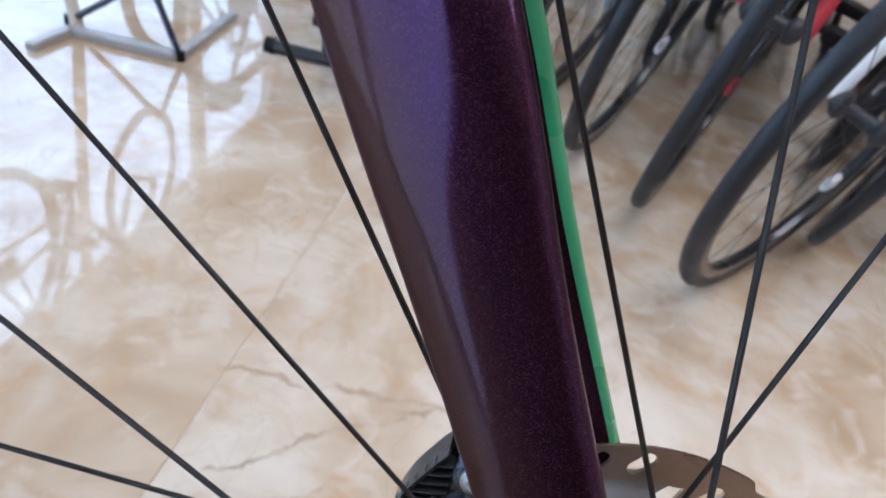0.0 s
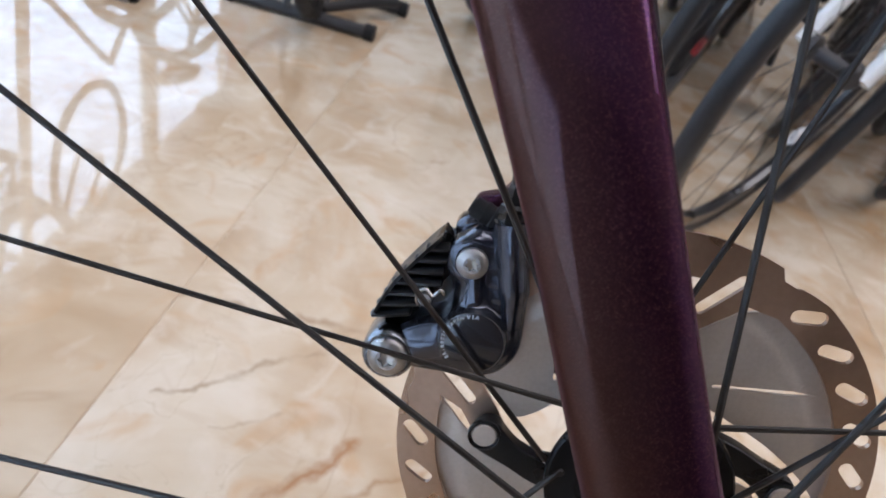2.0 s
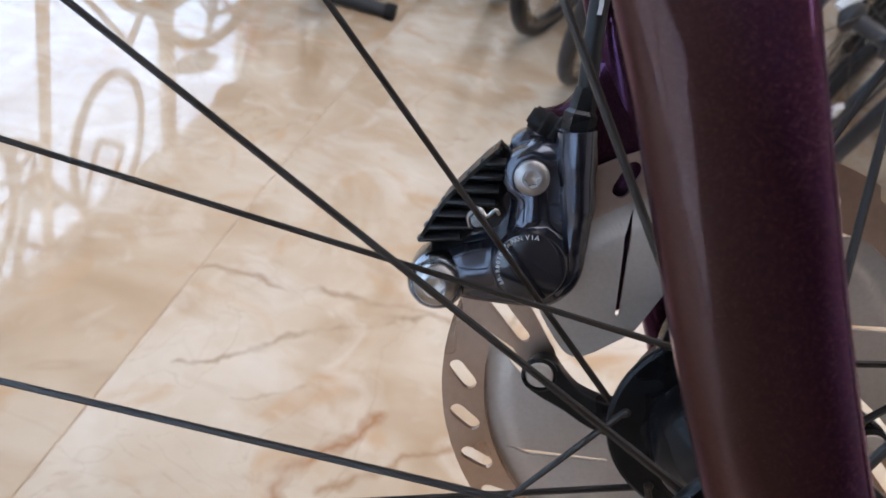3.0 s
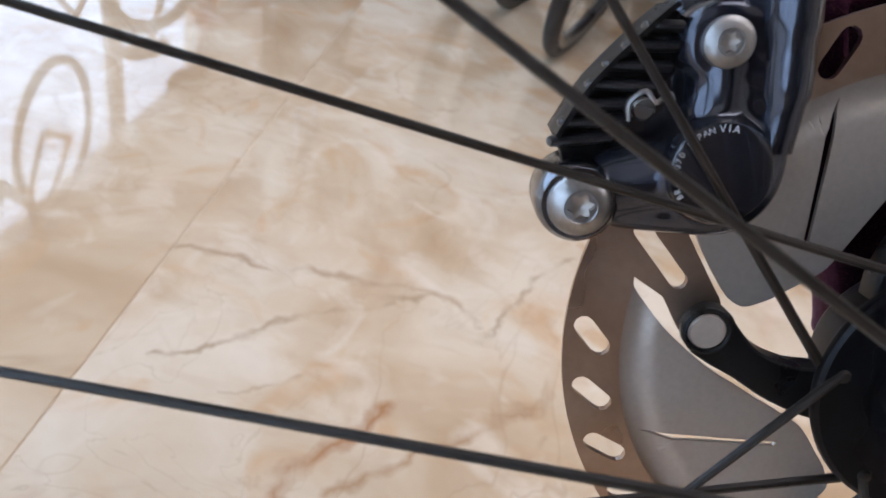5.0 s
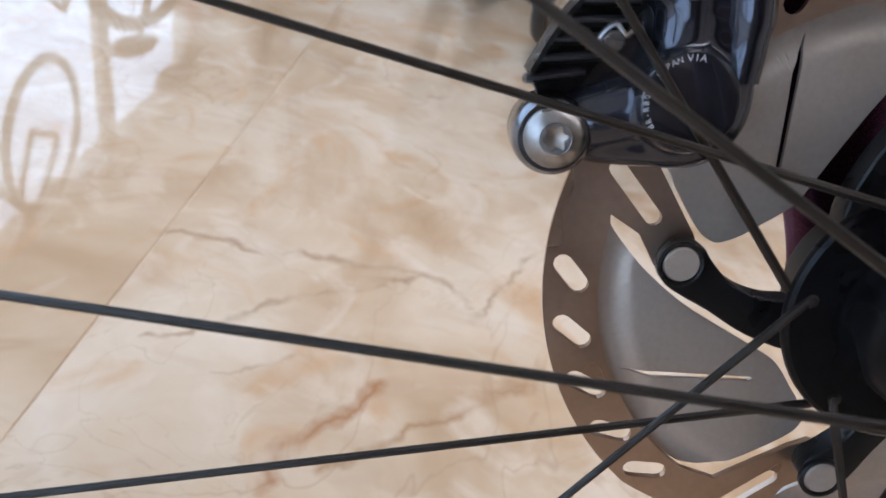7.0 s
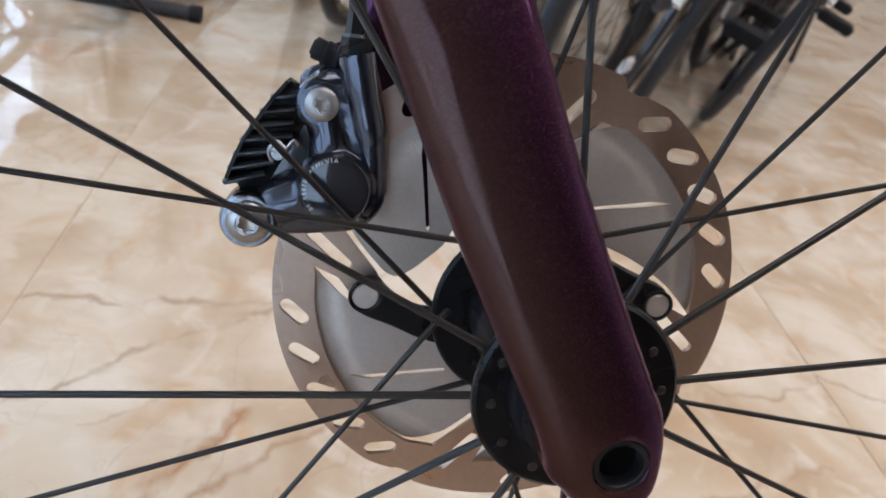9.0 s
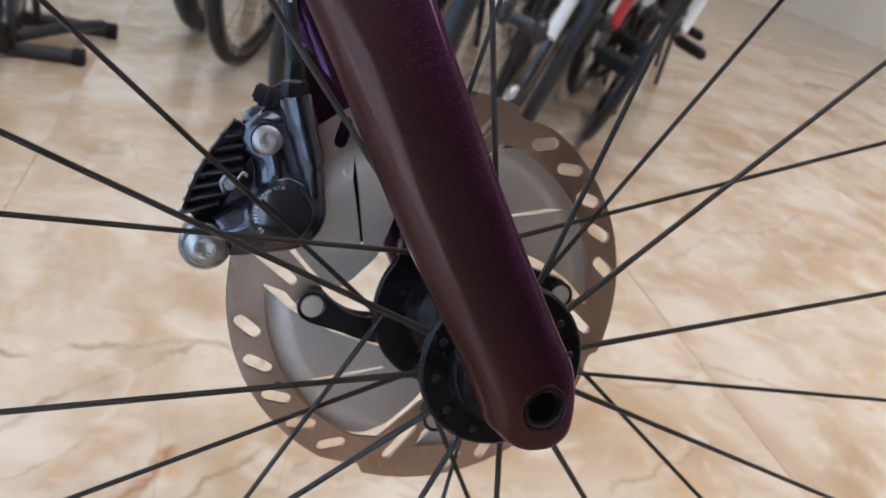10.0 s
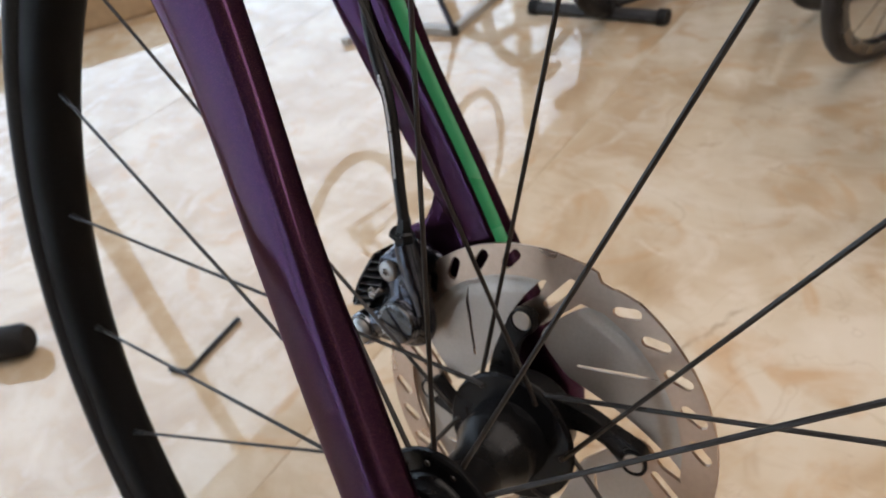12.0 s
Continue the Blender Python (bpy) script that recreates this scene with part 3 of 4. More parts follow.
# spokes: radial on the near side, crossed on the rotor side
for k in range(24):
    near = k % 2 == 0
    turn = 2.0 if near else (47.5 if k % 4 == 1 else -48.9)
    a = 4.56 + 15 * k
    h0, y0 = (0.0195, -0.0284) if near else (0.0257, 0.0212 + (0.0014 if turn > 0 else -0.0016))
    hx, hz = polar(h0, a + turn)
    rx, rz = polar(0.3005, a)
    p, q = Vector((hx, y0, hz)), Vector((rx, -0.0025 if near else -0.0029, rz))
    q = p.lerp(q, 1.044)
    bm = bmesh.new()
    tube(bm, [p, p.lerp(q, 0.06), p.lerp(q, 0.14), p.lerp(q, 0.88), p.lerp(q, 0.955), q], [0.00108, 0.00104, 0.00092, 0.00092, 0.00102, 0.00102], 8)
    part("spoke", bm, SPOKE, bike)
    bm = bmesh.new()
    tube(bm, [p.lerp(q, 0.918), p.lerp(q, 0.922), p.lerp(q, 0.968)], [0.0013, 0.0016, 0.0018], 8)
    part("nipple", bm, BLACK, rim)
    # bent head of the spoke on the flange
    x, z = polar(0.0214 if near else h0 - 0.0005, a + turn)
    y0 = -0.0318 if near else y0
    s = -1 if near or turn < 0 else 1
    bm = bmesh.new()
    lathe(bm, [(0.0002, y0 - s * 0.0004 + s * 0.0016), (0.0011, y0 + s * 0.0010), (0.0016, y0), (0.0016, y0 - s * 0.0012)], 12, at=(x, 0, z))
    part("spoke_head", bm, SPOKE, hub)

# brake rotor
RY = 0.0398


def slot(cx, cz, half, radius, degrees, n=5):
    out = []
    for end in (1, -1):
        for k in range(n + 1):
            a = radians(degrees) + (0 if end > 0 else math.pi) - math.pi / 2 + math.pi * k / n
            out.append((cx + end * half * math.cos(radians(degrees)) + radius * math.cos(a), cz + end * half * math.sin(radians(degrees)) + radius * math.sin(a)))
    return out


def rotor_radius(a):
    b = (a - 67.8) % 90
    if b > 78:
        u = (90 - b) / 12
        return 0.0768 + 0.0032 * u if u > 0.35 else 0.0768 + 0.0011 * u
    return 0.0800 if b > 2.0 else 0.0768 + 0.0032 * b / 2.0


outline = [polar(rotor_radius(a * 0.75), a * 0.75) for a in range(480)]
inner = []
for q in range(4):
    base = 180 + 90 * q
    # the steel tab down to the rivet and back along the gap, then the track's inner edge
    tab = [(0.0665, -29.0), (0.0640, -20.5), (0.0500, -10.5), (0.0470, -7.5), (0.0438, -2.0), (0.0444, 4.0), (0.0490, 7.0), (0.0535, 4.0), (0.0590, -3.5), (0.0672, -6.2)]
    inner += [polar(r, base + 0.95 + a) for r, a in tab]
    inner += [polar(0.0664, base + 0.95 + a) for a in range(-4, 61, 4)]
holes = [inner]
for q in range(4):
    for a in (8.1, 20.2, 32.4, 44.5, 56.6):
        x, z = polar(0.0733, a + 90 * q)
        holes.append(slot(x, z, 0.0034, 0.0024, a + 90 * q - 50))
    s0, s1 = polar(0.0702, 75.8 + 90 * q), polar(0.0572, 82.8 + 90 * q)
    holes.append(slot((s0[0] + s1[0]) / 2, (s0[1] + s1[1]) / 2, math.hypot(s0[0] - s1[0], s0[1] - s1[1]) / 2, 0.0020, math.degrees(math.atan2(s0[1] - s1[1], s0[0] - s1[0]))))
bm = bmesh.new()
plate(bm, outline, holes, RY - 0.0009, RY + 0.0009)
rotor = part("brake_rotor", bm, STEEL, bike, "brushed steel disc brake rotor with slotted track", 25)
for q in range(4):
    base = 0.95 + 90 * q
    # grey cooling fin inside the track
    loop = [(0.0692, -6.0), (0.0686, 2), (0.0682, 8), (0.0676, 14), (0.0670, 20), (0.0668, 26), (0.0668, 32), (0.0668, 38), (0.0668, 44), (0.0668, 50), (0.0668, 57), (0.0655, 63), (0.0591, 70.3), (0.0463, 80.7), (0.0415, 84.0), (0.0385, 83.5), (0.0345, 78), (0.0320, 71.2), (0.0297, 62), (0.0292, 54.5), (0.0305, 46), (0.0360, 30), (0.0455, 16), (0.0560, 5), (0.0640, -2.2)]
    f0, f1 = Vector(polar(0.0639, base + 31.8)), Vector(polar(0.0366, base + 55.2))
    side = Vector((f1.y - f0.y, f0.x - f1.x)).normalized()
    # a long slit, wider near its outer end
    cut = [f0, f0.lerp(f1, 0.26) + side * 0.0015, f0.lerp(f1, 0.45) + side * 0.0012, f1 + side * 0.0008, f1.lerp(f0, -0.02), f1 - side * 0.0004, f0.lerp(f1, 0.3) - side * 0.0003]
    bm = bmesh.new()
    fin_plate(bm, round_loop([polar(r, base + a) for r, a in loop], 3), [[(c.x, c.y) for c in cut]], RY + 0.0024, RY + 0.0036, 0.0615)
    part("cooling_fin", bm, FIN, rotor, "matt grey alloy cooling fin", 25)
    # black spider arm and its rivet
    arm = [(0.0490, -6.0), (0.0520, -4.0), (0.0540, 0.5), (0.0530, 5.5), (0.0490, 9.0), (0.0420, 14.5), (0.0340, 26), (0.0250, 44), (0.0165, 60), (0.0150, 20), (0.0215, 12), (0.0290, 10), (0.0370, 4.5), (0.0430, -2.5), (0.0455, -5.5)]
    bm = bmesh.new()
    plate(bm, round_loop([polar(r, base + a) for r, a in arm], 3), [], RY - 0.0078, RY - 0.0010, 0.0012)
    part("spider_arm", bm, BLACK, rotor, "black alloy spider arm")
    x, z = polar(0.0499, base)
    bm = bmesh.new()
    lathe(bm, [(0.0044, RY - 0.0074), (0.0044, RY - 0.0085), (0.0050, RY - 0.0088), (0.0056, RY - 0.0085), (0.0056, RY - 0.0074)], 28, at=(x, 0, z), closed=True)
    part("rivet_seat", bm, BLACK, rotor)
    bm = bmesh.new()
    lathe(bm, [(0.0001, RY - 0.0088), (0.0038, RY - 0.0088), (0.0042, RY - 0.0083), (0.0043, RY - 0.0076)], 28, at=(x, 0, z))
    part("rivet", bm, FIN, rotor, "flat pale steel rivet", 12)
bm = bmesh.new()
lathe(bm, [(0.0130, RY - 0.0085), (0.0205, RY - 0.0085), (0.0215, RY - 0.0072), (0.0215, RY + 0.0010), (0.0205, RY + 0.0030), (0.0130, RY + 0.0030)], 48)
part("lock_ring", bm, BLACK, rotor)

# brake caliper: the body is one rounded casting blended from its masses
def casting(name, bm, mat, parent, label, voxel=0.0006):
    ob = part(name, bm, mat, parent, label, 60)
    m = ob.modifiers.new("blend", "REMESH")
    m.mode, m.voxel_size, m.use_smooth_shade = "VOXEL", voxel, True
    m = ob.modifiers.new("soften", "SMOOTH")
    m.factor, m.iterations = 0.5, 14
    return ob


def ball(bm, p, r):
    bmesh.ops.create_uvsphere(bm, u_segments=20, v_segments=12, radius=r, matrix=Matrix.Translation(p))


def rod(bm, pts, radii):
    tube(bm, pts, radii, 20)
    ball(bm, pts[0], radii[0])
    ball(bm, pts[-1], radii[-1])


bm = bmesh.new()
DOME, LOBE = (-0.0615, 0, 0.0352), (-0.0665, 0, 0.0591)
lathe(bm, [(0.0002, 0.0221), (0.0085, 0.0223), (0.0101, 0.0232), (0.0108, 0.0250), (0.0112, 0.0365)], 48, at=DOME)
lathe(bm, [(0.0002, 0.0268), (0.0066, 0.0268), (0.0076, 0.0276), (0.0082, 0.0296), (0.0084, 0.0365)], 40, at=LOBE)
rod(bm, [Vector((-0.0660, 0.0335, 0.0600)), Vector((-0.0636, 0.0325, 0.0500)), Vector((-0.0620, 0.0325, 0.0380))], [0.0072, 0.0068, 0.0085])
# web between the bolt boss and the hose port
rod(bm, [Vector((-0.0606, 0.0335, 0.0650)), Vector((-0.0575, 0.0330, 0.0500)), Vector((-0.0550, 0.0330, 0.0400))], [0.0056, 0.0056, 0.0056])
# the bolt boss and the port share one broad shoulder
for z, r in ((0.0640, 0.0058), (0.0595, 0.0060), (0.0550, 0.0060), (0.0505, 0.0060), (0.0460, 0.0060)):
    rod(bm, [Vector((-0.0650 + (0.0640 - z) * 0.15, 0.0328, z)), Vector((-0.0560 + (0.0640 - z) * 0.10, 0.0322, z - 0.001))], [r, r])
# raised rim that carries the oil way round the piston
rod(bm, spline([(-0.0538, 0.0318, 0.0500), (-0.0510, 0.0318, 0.0410), (-0.0503, 0.0318, 0.0335), (-0.0524, 0.0318, 0.0285), (-0.0565, 0.0318, 0.0255), (-0.0660, 0.0320, 0.0240), (-0.0790, 0.0325, 0.0226)], 4), [0.0046] * 24 + [0.0042])
# arm to the lower bolt
rod(bm, [Vector((-0.0862, 0.0328, 0.0236)), Vector((-0.0790, 0.0328, 0.0272)), Vector((-0.0690, 0.0325, 0.0318))], [0.0060, 0.0076, 0.0082])
caliper = casting("brake_caliper", bm, CALIPER, bike, "glossy gunmetal hydraulic disc brake caliper")
bm = bmesh.new()
body = [(-0.0740, 0.0655), (-0.0690, 0.0695), (-0.0620, 0.0690), (-0.0560, 0.0660), (-0.0500, 0.0640), (-0.0478, 0.0560), (-0.0465, 0.0400), (-0.0468, 0.0340), (-0.0505, 0.0282), (-0.0598, 0.0232), (-0.0770, 0.0190), (-0.0850, 0.0170), (-0.0905, 0.0195), (-0.0918, 0.0235), (-0.0885, 0.0285), (-0.0800, 0.0315), (-0.0735, 0.0375), (-0.0698, 0.0425), (-0.0696, 0.0515), (-0.0730, 0.0590)]
plate(bm, round_loop(body, 3), [], 0.0425, 0.0560, 0.0030)
part("outer_half", bm, CALIPER, caliper, "gunmetal outer caliper half", 40)
# flat face of the piston, its dark reflection put into the colour, with the lettering on it
bm = bmesh.new()
lathe(bm, [(0.0002, 0.02165), (0.0088, 0.02175), (0.0098, 0.0220), (0.0103, 0.0228), (0.0103, 0.0260)], 64, at=DOME)
part("piston_face", bm, CALIPER_DARK, caliper, "flat round piston face, coloured dark for its reflection, with pale lettering")
bm = bmesh.new()
port = spline([(-0.0510, 0.0300, 0.0410), (-0.0523, 0.0290, 0.0520), (-0.0552, 0.0285, 0.0636), (-0.0572, 0.0285, 0.0728), (-0.0574, 0.0285, 0.0736)], 5)
tube(bm, port, [0.0046] * 5 + [0.0052] * 5 + [0.0056] * 10 + [0.0051], 28)
part("hose_port", bm, CALIPER, caliper, "gunmetal hose port barrel")


def torx_bolt(x, z, r, y, deep, crown):
    bm = bmesh.new()
    lathe(bm, [(r * 0.50, y + 0.0030), (r * 0.50, y + 0.0002), (r * 0.53, y), (r * 0.72, y + crown * 0.2), (r * 0.90, y + crown * 0.6), (r, y + crown), (r * 1.02, y + crown + 0.0006), (r * 1.02, y + deep)], 44, at=(x, 0, z), closed=True)
    bolt = part("bolt", bm, CHROME, caliper, "bare steel bolt head with a star socket")
    star = []
    for k in range(36):
        a = k * math.tau / 36
        rr = r * (0.375 + 0.065 * math.cos(6 * a))
        star.append((x + rr * math.cos(a + 0.3), z + rr * math.sin(a + 0.3)))
    bm = bmesh.new()
    outer = [(x + r * 0.505 * math.cos(k * math.tau / 36), z + r * 0.505 * math.sin(k * math.tau / 36)) for k in range(36)]
    plate(bm, outer, [star], y + 0.0022, y + 0.0003)
    part("star_socket", bm, CHROME, bolt, smooth=20)
    bm = bmesh.new()
    lathe(bm, [(0.0001, y + 0.0022), (r * 0.2, y + 0.0021), (r * 0.49, y + 0.0013), (r * 0.49, y + 0.0036)], 20, at=(x, 0, z))
    part("socket_floor", bm, FIN, bolt)


torx_bolt(-0.0665, 0.0591, 0.0048, 0.0240, 0.0060, 0.0010)
torx_bolt(-0.0862, 0.0233, 0.0064, 0.0222, 0.0044, 0.0020)
bm = bmesh.new()
lathe(bm, [(0.0060, 0.0252), (0.0074, 0.0252), (0.0082, 0.0262), (0.0086, 0.0280), (0.0088, 0.0310), (0.0089, 0.0400), (0.0080, 0.0450)], 44, at=(-0.0864, 0, 0.0233))
part("bolt_boss", bm, ALLOY, caliper, "polished alloy boss round the lower bolt")
# finned brake pad carrier
edge = [(-0.0768, 0.0647), (-0.0802, 0.0604), (-0.0833, 0.0559), (-0.0862, 0.0516), (-0.0889, 0.0472), (-0.0914, 0.0415), (-0.0936, 0.0353)]
bm = bmesh.new()
plate(bm, edge + [(-0.0905, 0.0310), (-0.0830, 0.0310), (-0.0770, 0.0420), (-0.0715, 0.0520), (-0.0722, 0.0625)], [], 0.0365, 0.0450, 0.0005)
pad = part("pad_carrier", bm, BLACK, caliper, "black finned brake pad carrier")
for k in range(7):
    # each fin slopes up towards the bolt boss
    z = 0.0338 + 0.0043 * k
    left = next(Vector(p).lerp(Vector(q), (z - p[1]) / (q[1] - p[1])) for p, q in zip(((-0.0945, 0.0310), *edge[::-1]), edge[::-1]) if p[1] <= z <= q[1])
    zr = z + 0.0034
    right = -0.0728 if zr > 0.050 else -0.0728 - (0.050 - zr) * 0.62
    a, c = Vector((left.x - 0.0007, 0, z - 0.0004)), Vector((right - 0.0012, 0, zr - 0.0004 * k))
    if c.x - a.x < 0.0055:
        continue
    bm = bmesh.new()
    rib = [a, a.lerp(c, 0.05), a.lerp(c, 0.5), a.lerp(c, 0.97), c]
    tube(bm, rib, [0.0006, 0.0011, 0.0013, 0.0012, 0.0006], 12)
    for v in bm.verts:
        v.co.y = 0.0325 + 3.0 * v.co.y
    part("cooling_rib", bm, RIB, pad)
bm = bmesh.new()
plate(bm, [(x - 0.0001, z + 0.0001) for x, z in edge] + [(x + 0.0008, z - 0.0005) for x, z in edge[::-1]], [], 0.0288, 0.0460)
part("pad_rim", bm, BLACK, pad)
bm = bmesh.new()
plate(bm, [(-0.0890, 0.0370), (-0.0745, 0.0630), (-0.0660, 0.0640), (-0.0620, 0.0330), (-0.0760, 0.0270), (-0.0870, 0.0290)], [], 0.0368, 0.0455, 0.0010)
part("pad_backing", bm, CALIPER_DARK, caliper, "dark caliper bridge behind the brake pads")
# pad pin with its clip
bm = bmesh.new()
lathe(bm, [(0.0001, 0.0262), (0.0019, 0.0262), (0.0023, 0.0268), (0.0023, 0.0370)], 20, at=(-0.0784, 0, 0.0440))
part("pad_pin", bm, CHROME, caliper, "small steel pad pin")
bm = bmesh.new()
tube(bm, spline([(-0.0802, 0.0285, 0.0412), (-0.0812, 0.0278, 0.0446), (-0.0788, 0.0272, 0.0474), (-0.0762, 0.0272, 0.0456), (-0.0742, 0.0275, 0.0478), (-0.0728, 0.0280, 0.0466)], 5), 0.0006, 6)
part("retaining_clip", bm, CHROME, caliper)
# hose coupling and hose
bm = bmesh.new()
lathe(bm, [(0.0044, 0.0734), (0.0045, 0.0738), (0.0045, 0.0782), (0.0036, 0.0792), (0.0030, 0.0850)], 6, axis="z", at=(-0.0577, 0.0285, 0))
nut = part("hose_nut", bm, BLACK, bike, "black hose nut", 20)
bm = bmesh.new()
tube(bm, [(-0.0600, 0.0345, 0.0712), (-0.0650, 0.0350, 0.0728), (-0.0690, 0.0352, 0.0742), (-0.0705, 0.0352, 0.0748)], [0.0034, 0.0034, 0.0030, 0.0022], 14)
for k in range(3):
    c = Vector((-0.0628, 0.0348, 0.0720)).lerp(Vector((-0.0688, 0.0352, 0.0741)), k / 2)
    d = Vector((-0.0060, 0.0004, 0.0021)).normalized()
    tube(bm, [c - d * 0.0011, c - d * 0.0005, c + d * 0.0005, c + d * 0.0011], [0.0034, 0.0041 - 0.0004 * k, 0.0041 - 0.0004 * k, 0.0032], 16)
part("bleed_cap", bm, RUBBER, caliper, "ribbed black rubber bleed cap")
bm = bmesh.new()
hose_line = spline([(-0.0577, 0.0285, 0.0840), (-0.0596, 0.0290, 0.1000), (-0.0630, 0.0300, 0.1330), (-0.0740, 0.0330, 0.1640), (-0.0900, 0.0390, 0.2400), (-0.1200, 0.0430, 0.3100), (-0.1560, 0.0450, 0.3800), (-0.1700, 0.0460, 0.4200)], 6)
tube(bm, hose_line, 0.0026, 12)
hose = part("brake_hose", bm, HOSE, bike, "black hydraulic brake hose")
bar_rng = random.Random(5)
for k in range(16):
    i = 7 + k // 2
    p = hose_line[i].lerp(hose_line[i + 1], 0.5 * (k % 2))
    bm = bmesh.new()
    box(bm, p.x + 0.0003, p.y - 0.0026, p.z, 0.0011, 0.0002, 0.0020 + 0.0016 * bar_rng.random())
    part("print_mark", bm, PALE, hose)
# mounting foot of the caliper on the far leg
bm = bmesh.new()
plate(bm, round_loop([(-0.0480, 0.1000), (-0.0500, 0.1130), (-0.0530, 0.1020), (-0.0555, 0.0890), (-0.0610, 0.0780), (-0.0690, 0.0740), (-0.0680, 0.0690), (-0.0560, 0.0640), (-0.0480, 0.0400), (-0.0520, 0.0250), (-0.0440, 0.0180), (-0.0230, 0.0250), (-0.0330, 0.0620)], 4), [], 0.0450, 0.0600, 0.0030)
part("caliper_mount", bm, VIOLET_PAINT, bike, "dark violet moulded caliper mount of the fork", 40)


def lettering(text, size, m, mat, parent, name="lettering"):
    cu = bpy.data.curves.new(name, "FONT")
    cu.body, cu.size, cu.extrude, cu.align_x, cu.align_y = text, size, 0.00003, "CENTER", "CENTER"
    tmp = new(name, cu)
    me = bpy.data.meshes.new_from_object(tmp.evaluated_get(bpy.context.evaluated_depsgraph_get()))
    bpy.data.objects.remove(tmp)
    me.materials.clear()
    me.materials.append(mat)
    ob = new(name, me)
    ob.parent = parent
    ob.matrix_local = m
    return ob


def arc_text(text, size, cx, cz, r, start, step, y):
    for k, ch in enumerate(text):
        if ch == " ":
            continue
        a = start - step * k
        x, z = polar(r, a)
        m = Matrix.Translation((cx + x, y, cz + z)) @ Matrix(((1, 0, 0, 0), (0, 0, -1, 0), (0, 1, 0, 0), (0, 0, 0, 1))) @ Matrix.Rotation(radians(a - 90), 4, "Z")
        lettering(ch, size, m, PALE, caliper, "letter")


arc_text("BR-R8070", 0.0017, DOME[0], DOME[2], 0.0088, 222, 8.0, 0.0216)
arc_text("JAPAN", 0.0017, DOME[0], DOME[2], 0.0088, 152, 8.0, 0.0216)
arc_text("VIA", 0.0020, DOME[0], DOME[2], 0.0088, 107, 8.5, 0.0216)


# ---- other bicycles in the shop ----
def ring_pts(c, r, n=48):
    return [(c[0] + r * math.cos(k * math.tau / n), c[1], c[2] + r * math.sin(k * math.tau / n)) for k in range(n)]


def shop_bike(label, frame_mat, tyre_mat, fat=0.014, accent=None):
    """A whole bicycle: rear axle at x 0, front axle at x 1.02, ground at z 0."""
    root = tagged(empty("bicycle"), label, "bicycle")
    R = 0.335
    for x in (0, 1.02):
        bm = bmesh.new()
        tube(bm, ring_pts((x, 0, R), R - fat, 64), fat, 12, True)
        t = part("tyre", bm, tyre_mat, root)
        bm = bmesh.new()
        lathe(bm, [(R - 2 * fat + 0.004, -0.011), (R - 2 * fat + 0.004, 0.011), (R - 2 * fat - 0.012, 0.009), (R - 2 * fat - 0.016, 0), (R - 2 * fat - 0.012, -0.009)], 64, at=(x, 0, R), closed=True)
        part("rim", bm, BLACKFRAME, root)
        bm = bmesh.new()
        for k in range(20):
            a = k * math.tau / 20
            s = 0.02 if k % 2 else -0.02
            tube(bm, [(x + 0.02 * math.cos(a + 0.7), s, R + 0.02 * math.sin(a + 0.7)), (x + (R - 2 * fat - 0.012) * math.cos(a), 0, R + (R - 2 * fat - 0.012) * math.sin(a))], 0.0008, 4)
        tagged(part("spoke_set", bm, SPOKE, root), kind="stuff")
        bm = bmesh.new()
        lathe(bm, [(0.008, -0.05), (0.02, -0.04), (0.022, -0.03), (0.012, -0.022), (0.012, 0.022), (0.022, 0.03), (0.02, 0.04), (0.008, 0.05)], 18, at=(x, 0, R))
        part("hub", bm, DARKMETAL, root)
    bb, seat, head0, head1 = (0.42, 0, 0.29), (0.27, 0, 0.80), (0.865, 0, 0.62), (0.84, 0, 0.74)
    for name, a, c, r0, r1 in (("down_tube", bb, head0, 0.021, 0.023), ("seat_tube", bb, seat, 0.017, 0.016), ("top_tube", (0.29, 0, 0.74), head1, 0.015, 0.017), ("head_tube", (0.875, 0, 0.585), (0.835, 0, 0.76), 0.020, 0.020)):
        bm = bmesh.new()
        tube(bm, [a, Vector(a).lerp(Vector(c), 0.5), c], [r0, (r0 + r1) / 2, r1], 14)
        part(name, bm, frame_mat, root)
    for s in (-1, 1):
        bm = bmesh.new()
        tube(bm, [(0.0, s * 0.062, R), (0.2, s * 0.045, 0.32), (0.40, s * 0.02, 0.29)], [0.008, 0.009, 0.011], 8)
        part("chain_stay", bm, frame_mat, root)
        bm = bmesh.new()
        tube(bm, [(0.0, s * 0.062, R), (0.15, s * 0.04, 0.56), (0.285, s * 0.016, 0.74)], [0.007, 0.008, 0.009], 8)
        part("seat_stay", bm, frame_mat, root)
        bm = bmesh.new()
        tube(bm, spline([(1.02, s * 0.052, R), (0.96, s * 0.05, 0.45), (0.885, s * 0.036, 0.585), (0.877, 0, 0.60)], 4), 0.012, 10)
        part("fork_leg", bm, accent or frame_mat, root)
        bm = bmesh.new()
        tube(bm, [(0.42, s * 0.055, 0.29), (0.42 + s * 0.165, s * 0.075, 0.29 - s * 0.03)], [0.012, 0.009], 8)
        crank = part("crank", bm, BLACKFRAME, root)
        bm = bmesh.new()
        box(bm, 0.42 + s * 0.165, s * 0.13, 0.29 - s * 0.03, 0.085, 0.10, 0.026, 0.005)
        part("pedal", bm, RUBBER, crank)
    bm = bmesh.new()
    lathe(bm, [(0.07, 0.036), (0.093, 0.037), (0.096, 0.040), (0.093, 0.043), (0.07, 0.044)], 40, at=(0.42, 0, 0.29), closed=True)
